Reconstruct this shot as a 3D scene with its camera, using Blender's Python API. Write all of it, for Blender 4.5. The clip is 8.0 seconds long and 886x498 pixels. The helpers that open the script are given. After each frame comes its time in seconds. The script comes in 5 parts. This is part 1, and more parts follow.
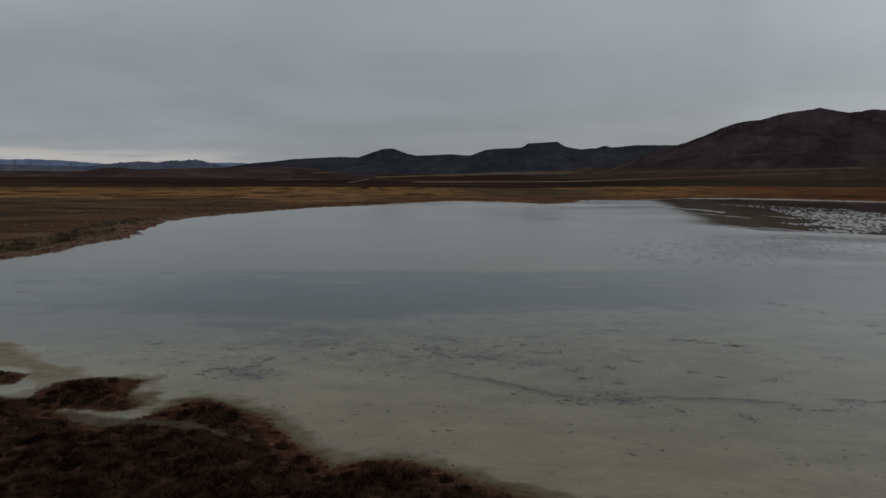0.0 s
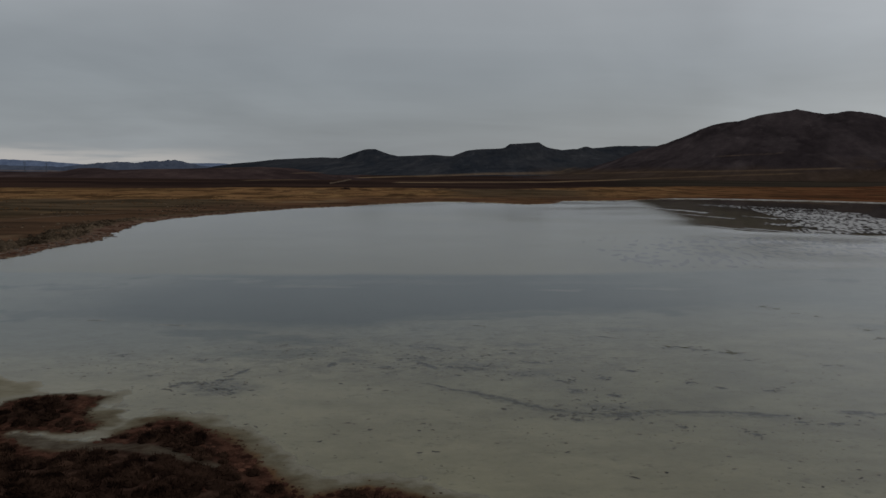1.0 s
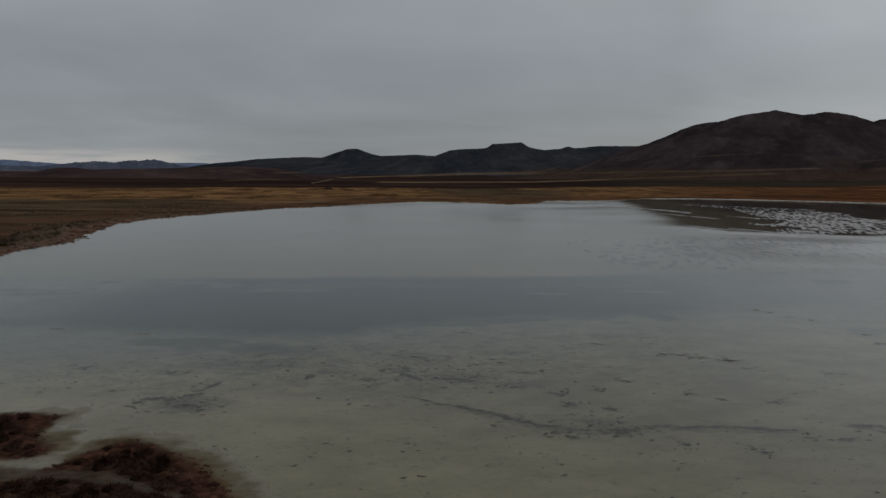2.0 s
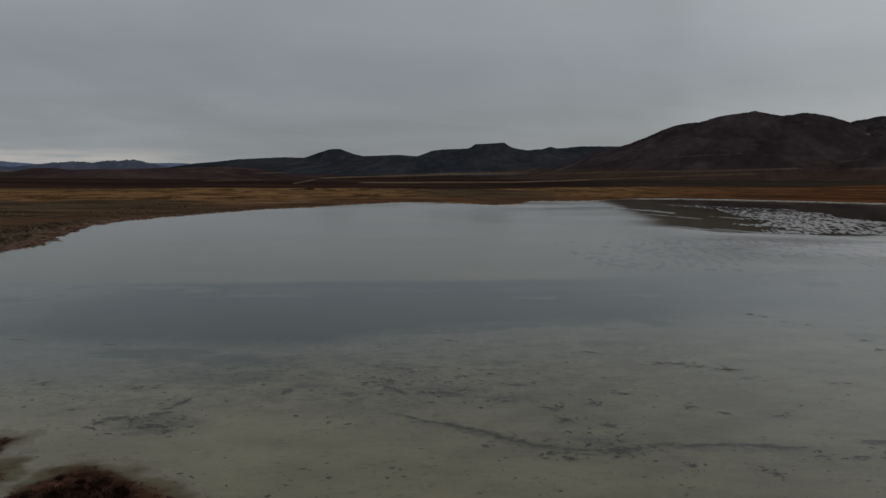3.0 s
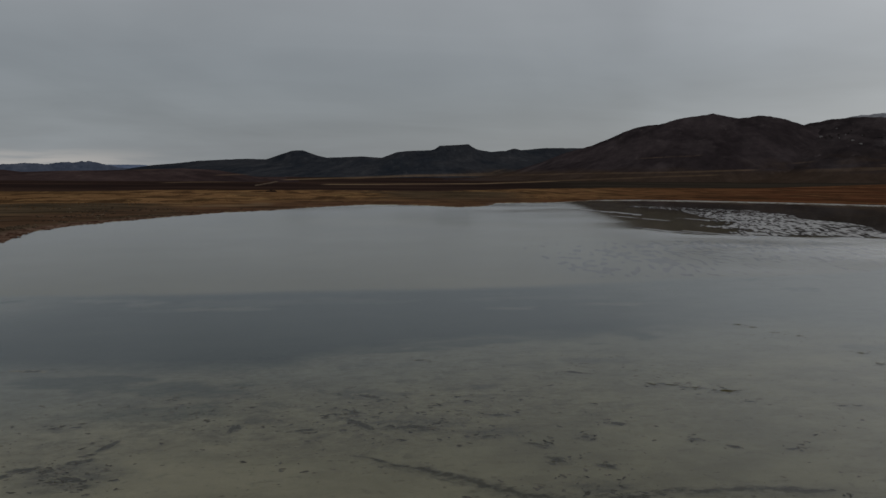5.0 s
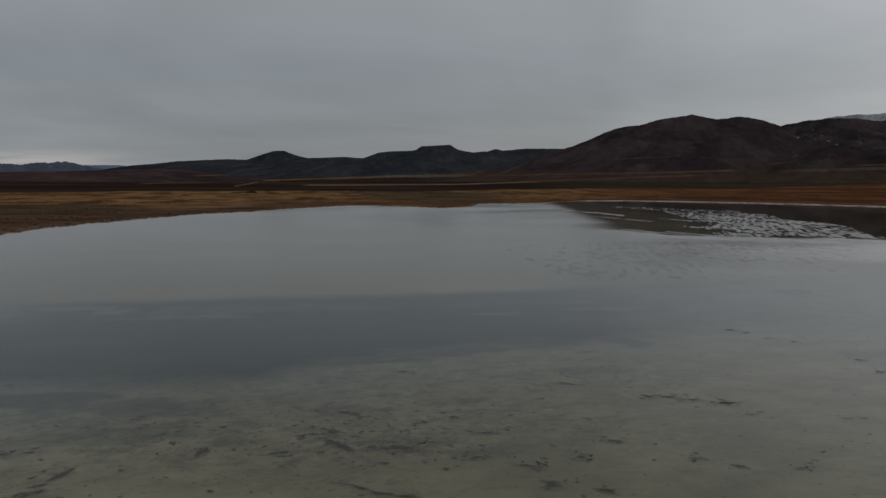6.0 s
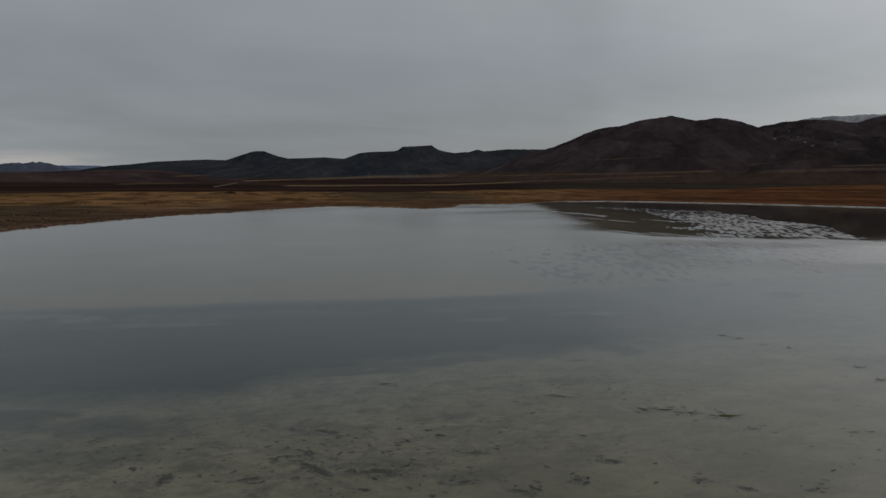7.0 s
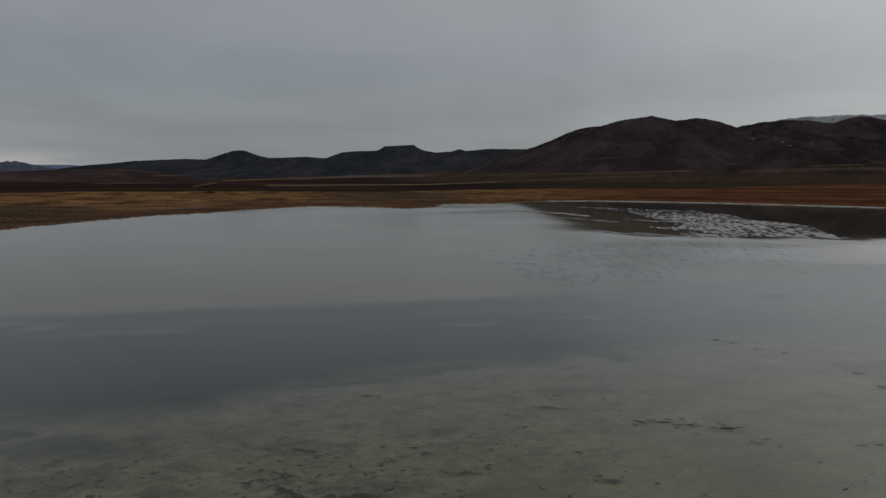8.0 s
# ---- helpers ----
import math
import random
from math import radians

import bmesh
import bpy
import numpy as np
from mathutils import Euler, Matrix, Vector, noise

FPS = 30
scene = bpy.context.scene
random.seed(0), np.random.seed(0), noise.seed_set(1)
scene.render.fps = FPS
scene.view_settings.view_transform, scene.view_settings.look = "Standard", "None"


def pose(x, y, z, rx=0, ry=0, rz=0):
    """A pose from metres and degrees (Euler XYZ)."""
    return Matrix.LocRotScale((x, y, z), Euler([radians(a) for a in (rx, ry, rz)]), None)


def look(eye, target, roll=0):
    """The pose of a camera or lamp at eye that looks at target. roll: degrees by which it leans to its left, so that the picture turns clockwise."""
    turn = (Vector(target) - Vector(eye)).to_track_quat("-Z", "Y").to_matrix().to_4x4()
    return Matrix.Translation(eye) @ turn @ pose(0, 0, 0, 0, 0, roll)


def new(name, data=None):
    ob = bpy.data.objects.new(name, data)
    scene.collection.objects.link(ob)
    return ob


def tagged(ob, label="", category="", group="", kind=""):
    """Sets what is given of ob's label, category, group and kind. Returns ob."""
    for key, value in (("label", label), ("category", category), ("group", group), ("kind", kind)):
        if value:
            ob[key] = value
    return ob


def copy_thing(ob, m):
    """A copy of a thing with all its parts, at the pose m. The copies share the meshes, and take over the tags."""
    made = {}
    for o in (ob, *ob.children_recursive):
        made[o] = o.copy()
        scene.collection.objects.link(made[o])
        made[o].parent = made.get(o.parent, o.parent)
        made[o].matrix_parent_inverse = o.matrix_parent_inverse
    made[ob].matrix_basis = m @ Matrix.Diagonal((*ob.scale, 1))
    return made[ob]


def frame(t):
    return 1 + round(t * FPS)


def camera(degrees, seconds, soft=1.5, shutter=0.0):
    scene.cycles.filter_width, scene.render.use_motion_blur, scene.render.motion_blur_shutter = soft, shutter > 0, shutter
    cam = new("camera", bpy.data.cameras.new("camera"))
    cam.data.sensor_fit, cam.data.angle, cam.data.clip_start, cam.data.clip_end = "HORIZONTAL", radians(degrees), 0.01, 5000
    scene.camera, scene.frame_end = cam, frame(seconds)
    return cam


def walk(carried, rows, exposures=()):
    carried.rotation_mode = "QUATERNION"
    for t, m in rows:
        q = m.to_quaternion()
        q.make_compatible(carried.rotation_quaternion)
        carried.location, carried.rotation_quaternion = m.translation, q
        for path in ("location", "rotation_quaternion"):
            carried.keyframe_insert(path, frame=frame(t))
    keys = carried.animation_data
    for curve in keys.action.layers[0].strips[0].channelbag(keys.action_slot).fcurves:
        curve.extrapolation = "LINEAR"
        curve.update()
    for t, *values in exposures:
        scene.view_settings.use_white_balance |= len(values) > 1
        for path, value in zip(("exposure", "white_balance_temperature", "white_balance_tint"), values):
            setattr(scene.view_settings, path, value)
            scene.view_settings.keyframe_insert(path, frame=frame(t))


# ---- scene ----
cam = camera(66.7, 8.0)
PATH = [
    (0, (0.408, 0.107, 12.652), (0.36, 2.095, 12.437), 0.4),
    (0.5, (0.257, 1.426, 12.622), (0.236, 3.415, 12.408), 0.4),
    (1, (0.17, 2.676, 12.639), (0.175, 4.665, 12.426), 0.4),
    (1.5, (0.116, 3.941, 12.64), (0.146, 5.929, 12.427), 0.4),
    (3, (-0.049, 7.83, 12.667), (0.057, 9.816, 12.455), 0.4),
    (3.5, (-0.076, 9.036, 12.697), (0.053, 11.021, 12.486), 0.3),
    (4, (-0.082, 10.323, 12.706), (0.074, 12.306, 12.496), 0.3),
    (4.5, (-0.12, 11.575, 12.723), (0.063, 13.556, 12.515), 0.3),
    (6, (0.013, 15.217, 12.833), (0.276, 17.189, 12.628), 0.3),
    (6.5, (0.11, 16.417, 12.844), (0.399, 18.385, 12.64), 0.2),
    (7, (0.194, 17.66, 12.859), (0.511, 19.624, 12.656), 0.3),
    (7.5, (0.255, 18.821, 12.865), (0.599, 20.781, 12.662), 0.3),
    (8, (0.373, 19.947, 12.884), (0.742, 21.902, 12.68), 0.3),
]
walk(cam, [(t, look(eye, target, roll)) for t, eye, target, roll in PATH], exposures=[(0, 0.16), (1, 0.10), (2, 0.03), (3, 0.03), (4, -0.04), (6, -0.03), (8, 0.0)])

EYE_Z = 12.7
CENTRE = (0.2, 8.0)          # middle of the walk, from which bearings are taken

# ---- world, sun, exposure ----
SUN_ELEVATION, SUN_BEARING = 38.0, 60.0      # behind thick cloud, to the right
world = bpy.data.worlds.new("overcast_world")
scene.world = world
world.use_nodes = True


def build_sky():
    nt = world.node_tree
    nt.nodes.clear()
    N, L = nt.nodes.new, nt.links.new
    out = N("ShaderNodeOutputWorld")
    bg = N("ShaderNodeBackground")
    sky = N("ShaderNodeTexSky")
    sky.sky_type = "NISHITA"
    sky.sun_disc = False
    sky.sun_elevation = radians(SUN_ELEVATION)
    sky.sun_rotation = radians(SUN_BEARING)
    sky.air_density, sky.dust_density = 1.0, 3.0
    co = N("ShaderNodeTexCoord")
    sep = N("ShaderNodeSeparateXYZ")
    L(co.outputs["Generated"], sep.inputs[0])
    # cloud brightness by height over the horizon
    ramp = N("ShaderNodeValToRGB")
    cr = ramp.color_ramp
    cr.interpolation = "EASE"
    stops = [(0.0, (0.211, 0.234, 0.245)), (0.05, (0.210, 0.233, 0.245)), (0.13, (0.208, 0.231, 0.242)),
             (0.25, (0.250, 0.270, 0.276)), (0.5, (0.235, 0.247, 0.250)), (1.0, (0.235, 0.243, 0.245))]
    stops = [(p, (r * 1.006, g * 0.987, b * 1.008)) for p, (r, g, b) in stops]
    cr.elements[0].position, cr.elements[0].color = stops[0][0], (*stops[0][1], 1)
    cr.elements[1].position, cr.elements[1].color = stops[-1][0], (*stops[-1][1], 1)
    for p, c in stops[1:-1]:
        e = cr.elements.new(p)
        e.color = (*c, 1)
    L(sep.outputs["Z"], ramp.inputs["Fac"])
    # cloud layer: direction projected on a flat ceiling, so that streaks lie down towards the horizon
    add = N("ShaderNodeMath"); add.operation = "ADD"; add.inputs[1].default_value = 0.16
    L(sep.outputs["Z"], add.inputs[0])
    dx = N("ShaderNodeMath"); dx.operation = "DIVIDE"
    dy = N("ShaderNodeMath"); dy.operation = "DIVIDE"
    L(sep.outputs["X"], dx.inputs[0]); L(add.outputs[0], dx.inputs[1])
    L(sep.outputs["Y"], dy.inputs[0]); L(add.outputs[0], dy.inputs[1])
    comb = N("ShaderNodeCombineXYZ")
    L(dx.outputs[0], comb.inputs[0]); L(dy.outputs[0], comb.inputs[1])
    noi = N("ShaderNodeTexNoise")
    noi.inputs["Scale"].default_value = 0.55
    noi.inputs["Detail"].default_value = 5.0
    noi.inputs["Roughness"].default_value = 0.5
    noi.inputs["Distortion"].default_value = 0.5
    L(comb.outputs[0], noi.inputs["Vector"])
    fine = N("ShaderNodeTexNoise")
    fine.inputs["Scale"].default_value = 1.9
    fine.inputs["Detail"].default_value = 6.0
    fine.inputs["Distortion"].default_value = 0.8
    tilt = N("ShaderNodeMapping")
    tilt.inputs["Rotation"].default_value = (0, 0, radians(25))
    tilt.inputs["Scale"].default_value = (0.45, 1.3, 1.0)
    L(comb.outputs[0], tilt.inputs["Vector"])
    L(tilt.outputs[0], fine.inputs["Vector"])
    both = N("ShaderNodeMath"); both.operation = "MULTIPLY_ADD"; both.inputs[1].default_value = 0.20
    half = N("ShaderNodeMath"); half.operation = "SUBTRACT"; half.inputs[1].default_value = 0.10
    L(fine.outputs["Fac"], both.inputs[0]); L(noi.outputs["Fac"], half.inputs[0]); L(half.outputs[0], both.inputs[2])
    mr = N("ShaderNodeMapRange")
    mr.inputs["From Min"].default_value, mr.inputs["From Max"].default_value = 0.28, 0.72
    mr.inputs["To Min"].default_value, mr.inputs["To Max"].default_value = 0.84, 1.16
    L(both.outputs[0], mr.inputs["Value"])
    cloud = N("ShaderNodeMix"); cloud.data_type = "RGBA"; cloud.blend_type = "MULTIPLY"
    cloud.inputs["Factor"].default_value = 1.0
    L(ramp.outputs["Color"], cloud.inputs[6]); L(mr.outputs[0], cloud.inputs[7])
    # the cloud is thinner, and so brighter, towards the right
    sx = N("ShaderNodeMapRange")
    sx.inputs["From Min"].default_value, sx.inputs["From Max"].default_value = -1.0, 1.0
    L(sep.outputs["X"], sx.inputs["Value"])
    side = N("ShaderNodeValToRGB")
    side.color_ramp.interpolation = "EASE"
    around = [(0.0, 1.0), (0.2, 1.07), (0.29, 1.03), (0.40, 0.93), (0.535, 0.93), (0.60, 1.0), (0.67, 1.0), (0.71, 1.12), (0.765, 1.24), (0.84, 1.41), (1.0, 1.2)]
    for k, (p, v) in enumerate(around):
        e = side.color_ramp.elements[0] if k == 0 else side.color_ramp.elements[-1] if k == len(around) - 1 else side.color_ramp.elements.new(p)
        cool = 0.02 * min(1.0, max(0.0, (p - 0.6) / 0.15))
        e.position, e.color = p, (v * (1 - 0.6 * cool), v, v * (1 + cool), 1)
    L(sx.outputs[0], side.inputs["Fac"])
    lit = N("ShaderNodeMix"); lit.data_type = "RGBA"; lit.blend_type = "MULTIPLY"
    lit.inputs["Factor"].default_value = 1.0
    L(cloud.outputs[2], lit.inputs[6]); L(side.outputs[0], lit.inputs[7])
    cloud = lit
    # pale gap under the cloud, low over the far left mountains
    g1 = N("ShaderNodeMapRange"); g1.interpolation_type = "SMOOTHSTEP"
    g1.inputs["From Min"].default_value, g1.inputs["From Max"].default_value = -0.20, -0.43
    L(sep.outputs["X"], g1.inputs["Value"])
    zn = N("ShaderNodeMath"); zn.operation = "MULTIPLY_ADD"; zn.inputs[1].default_value = 0.022
    L(noi.outputs["Fac"], zn.inputs[0]); L(sep.outputs["Z"], zn.inputs[2])
    g2 = N("ShaderNodeMapRange"); g2.interpolation_type = "SMOOTHSTEP"
    g2.inputs["From Min"].default_value, g2.inputs["From Max"].default_value = 0.056, 0.030
    L(zn.outputs[0], g2.inputs["Value"])
    gm = N("ShaderNodeMath"); gm.operation = "MULTIPLY"
    L(g1.outputs[0], gm.inputs[0]); L(g2.outputs[0], gm.inputs[1])
    # torn cloud edges lie across the gap in thin streaks
    flat = N("ShaderNodeMapping")
    flat.inputs["Scale"].default_value = (9.0, 9.0, 95.0)
    L(co.outputs["Generated"], flat.inputs["Vector"])
    torn = N("ShaderNodeTexNoise")
    torn.inputs["Scale"].default_value, torn.inputs["Detail"].default_value = 1.0, 4.0
    L(flat.outputs[0], torn.inputs["Vector"])
    g3 = N("ShaderNodeMapRange"); g3.interpolation_type = "SMOOTHSTEP"
    g3.inputs["From Min"].default_value, g3.inputs["From Max"].default_value = 0.36, 0.60
    g3.inputs["To Min"].default_value, g3.inputs["To Max"].default_value = 0.3, 1.1
    L(torn.outputs["Fac"], g3.inputs["Value"])
    gm3 = N("ShaderNodeMath"); gm3.operation = "MULTIPLY"; gm3.use_clamp = True
    L(gm.outputs[0], gm3.inputs[0]); L(g3.outputs[0], gm3.inputs[1])
    gm = gm3
    gap = N("ShaderNodeMix"); gap.data_type = "RGBA"
    gap.inputs[7].default_value = (0.385, 0.375, 0.365, 1)
    L(gm.outputs[0], gap.inputs["Factor"]); L(cloud.outputs[2], gap.inputs[6])
    # a little of the clear sky's light comes through
    sk = N("ShaderNodeMix"); sk.data_type = "RGBA"; sk.blend_type = "ADD"
    sk.inputs["Factor"].default_value = 0.01
    L(gap.outputs[2], sk.inputs[6]); L(sky.outputs["Color"], sk.inputs[7])
    L(sk.outputs[2], bg.inputs["Color"])
    bg.inputs["Strength"].default_value = 1.0
    L(bg.outputs[0], out.inputs["Surface"])


build_sky()
sun = new("sun", bpy.data.lights.new("sun", "SUN"))
sun.data.energy, sun.data.angle, sun.data.color = 0.10, radians(40), (1.0, 0.96, 0.9)
sun.matrix_world = look((0, 0, 100), (-100 * math.sin(radians(SUN_BEARING)), -100 * math.cos(radians(SUN_BEARING)), 100 - 100 * math.tan(radians(SUN_ELEVATION))))


# ---- small numeric helpers ----
def lattice(i, j, seed):
    h = (i.astype(np.int64) * 374761393 + j.astype(np.int64) * 668265263 + seed * 1274126177) & 0x7FFFFFFF
    h = ((h ^ (h >> 13)) * 1274126177) & 0x7FFFFFFF
    return ((h ^ (h >> 16)) & 0xFFFF) / 65535.0


def vnoise(x, y, seed=0):
    """Smooth value noise, 0 to 1."""
    x, y = np.asarray(x, float), np.asarray(y, float)
    i, j = np.floor(x), np.floor(y)
    u, v = x - i, y - j
    u, v = u * u * (3 - 2 * u), v * v * (3 - 2 * v)
    a, b = lattice(i, j, seed), lattice(i + 1, j, seed)
    c, d = lattice(i, j + 1, seed), lattice(i + 1, j + 1, seed)
    return (a * (1 - u) + b * u) * (1 - v) + (c * (1 - u) + d * u) * v


def fbm(x, y, seed=0, octaves=4, gain=0.5):
    total, amp, norm = 0.0, 1.0, 0.0
    for k in range(octaves):
        total = total + amp * vnoise(np.asarray(x) * 2.03 ** k + 17.3 * k, np.asarray(y) * 2.03 ** k - 9.1 * k, seed + k)
        norm += amp
        amp *= gain
    return total / norm


def step(a, b, x):
    t = np.clip((np.asarray(x, float) - a) / (b - a), 0, 1)
    return t * t * (3 - 2 * t)


# ---- plan: the lake's shore, then heights ----
SHORE = [(-67.5, 97), (-66, 105), (-67.8, 116), (-67, 132), (-75, 158), (-80, 188), (-76, 215), (-65, 243), (-55, 268), (-38, 286),
         (-25, 316), (-3, 345), (17, 341), (40, 318), (53, 330), (68, 368), (84, 376), (104, 384), (139, 424), (172, 422),
         (203, 404), (236, 372), (262, 337), (285, 300), (330, 220), (330, 100), (260, 10), (140, -25), (60, -8), (22, 14),
         (4.4, 25.1), (2.5, 25.9), (1.4, 26.7), (0.2, 27.6), (-1.3, 28.6), (-2.8, 28.9), (-4.3, 28.5), (-5.0, 27.9), (-6.5, 29.7), (-7.8, 31.5),
         (-9.4, 33.5), (-11.3, 35.2), (-12.6, 36.3), (-13.8, 36.9), (-14.8, 36.2), (-15.6, 35.0), (-16.2, 33.7), (-17.2, 32.6), (-18.5, 32.9), (-19.6, 33.5), (-20.7, 34.5),
         (-19.5, 34.5), (-18.4, 34.2), (-17.3, 34.6), (-16.7, 35.5), (-17.9, 36.8), (-18.5, 37.8), (-18.6, 39.0), (-18.6, 40.3), (-20.3, 40.7), (-21.8, 40.7), (-23.3, 40.3), (-24.3, 39.3),
         (-24.3, 37.7), (-24.0, 36.6), (-26.0, 36.9), (-28.5, 37.4), (-33, 39.5), (-40, 43), (-75, 58), (-88, 78)]


def shore_distance(x, y, poly=SHORE):
    """Metres to the shore: over 0 on land, under 0 in the lake."""
    x, y = np.asarray(x, float), np.asarray(y, float)
    best = np.full(x.shape, 1e18)
    inside = np.zeros(x.shape, bool)
    for (ax, ay), (bx, by) in zip(poly, poly[1:] + poly[:1]):
        ex, ey = bx - ax, by - ay
        t = np.clip(((x - ax) * ex + (y - ay) * ey) / (ex * ex + ey * ey), 0, 1)
        best = np.minimum(best, (x - ax - t * ex) ** 2 + (y - ay - t * ey) ** 2)
        cross = (ay > y) != (by > y)
        inside ^= cross & (x < ax + (y - ay) * ex / (ey if abs(ey) > 1e-9 else 1e-9))
    return np.where(inside, -np.sqrt(best), np.sqrt(best))


def islands(x, y):
    """The tussock islet off the marsh, 1 in its middle and 0 past its edge."""
    w = 1.3 * (fbm(x * 0.5, y * 0.5, 41, 3) - 0.5)
    return 1 - np.hypot((x + 28.3) / 2.4, (y - 39.9) / 1.3) + w


def mud_flat(x, y, d):
    """Bare wet mud by the near shore, 0 to 1."""
    near = step(75, 55, np.hypot(x, y - 5))
    edge = step(-3.4, 0.8, d + 2.2 * (fbm(x * 0.6, y * 0.8, 34, 5, 0.6) - 0.5)) * near * (0.62 + 0.38 * np.maximum(step(-16, -8, x), np.exp(-((x + 16.0) / 2.6) ** 2 - ((y - 36.8) / 2.4) ** 2)))
    edge = edge + 0.35 * near * np.exp(-((x + 16.2) / 2.2) ** 2 - ((y - 37.0) / 1.8) ** 2) * step(0.3, 0.6, fbm(x * 0.8, y * 1.1, 36, 4))
    return np.clip(edge, 0, 1)


def bare_sand(x, y):
    """Brown wet sand that runs from the pool back into the marsh, 0 to 1."""
    line = [(-20.4, 34.2, 0.5), (-18.6, 33.2, 0.8), (-16.6, 32.9, 0.8), (-14.6, 32.6, 0.55), (-12.1, 31.7, 0.5), (-9.6, 30.6, 0.3)]
    best = np.full(np.shape(x), -9.0)
    for (ax, ay, aw), (bx, by, bw) in zip(line[:-1], line[1:]):
        ex, ey = bx - ax, by - ay
        t = np.clip(((x - ax) * ex + (y - ay) * ey) / (ex * ex + ey * ey), 0, 1)
        best = np.maximum(best, 1 - np.hypot(x - ax - t * ex, y - ay - t * ey) / (aw + t * (bw - aw)))
    return step(-0.1, 0.45, best + 1.1 * (fbm(x * 0.9, y * 1.2, 58, 4, 0.6) - 0.5))


def sand_film(x, y):
    """Olive film over the sand round the pool and off the islet, 0 to 1."""
    pool = np.exp(-((x + 17.4) / 2.2) ** 2 - ((y - 33.9) / 1.6) ** 2) + 0.5 * (fbm(x * 0.9, y * 0.9, 44, 4) - 0.5)
    off = 52 - 0.67 * (x + 36) - y + 5.0 * (fbm(x * 0.35, y * 0.5, 35, 5, 0.62) - 0.5)
    band = step(-0.8, 3.0, off) * step(7.5, 4.0, off) * step(-18, -24, x)
    return np.maximum(0.4 * step(0.1, 0.6, pool), band)


def ground_height(x, y):
    """Height, and the warped distance to the shore, of the land and the lake's bed."""
    x, y = np.asarray(x, float), np.asarray(y, float)
    far = np.hypot(x, y)
    rough = np.clip((far - 20) / 150, 0.12, 1.0)
    d = shore_distance(x, y)
    d = d + rough * (7.0 * (fbm(x * 0.045, y * 0.045, 3, 4) - 0.5) + 2.4 * (fbm(x * 0.3, y * 0.3, 5, 3) - 0.5))
    land = np.maximum(d, 0)
    z = 22.0 * (1 - np.exp(-(land / 1300.0) ** 1.25))
    z = z + 0.28 * step(0, 3.5, d) + 0.5 * step(4, 40, d) * (fbm(x * 0.02, y * 0.02, 8, 4) - 0.35)
    z = z + 0.35 * step(1, 9, d) * (fbm(x * 0.13, y * 0.13, 9, 3) - 0.4) * np.clip(rough, 0.25, 1)
    # low hummocks out on the plain
    z = z + 3.0 * step(250, 900, d) * (fbm(x * 0.004, y * 0.004, 12, 4) - 0.4)
    bed = -0.015 - 0.025 * step(0, -8, d) - 0.02 * step(-8, -30, d)
    bed = bed + 0.01 * (fbm(x * 0.6, y * 0.6, 14, 3) - 0.5)
    # wet mud by the marsh and the sandy film off it rise just out of the water
    wet = np.maximum(np.maximum(mud_flat(x, y, d), 0.75 * sand_film(x, y)), 0.6 * bare_sand(x, y))
    bed = np.where(wet > 0.02, np.maximum(bed, -0.045 + 0.1 * wet), bed)
    z = np.where(d > 0, z + 0.012, bed)
    isl = islands(x, y)
    z = np.where((isl > 0) & (z < 0.22), np.maximum(z, 0.25 * step(0, 0.35, isl) - 0.02), z)
    return z, d


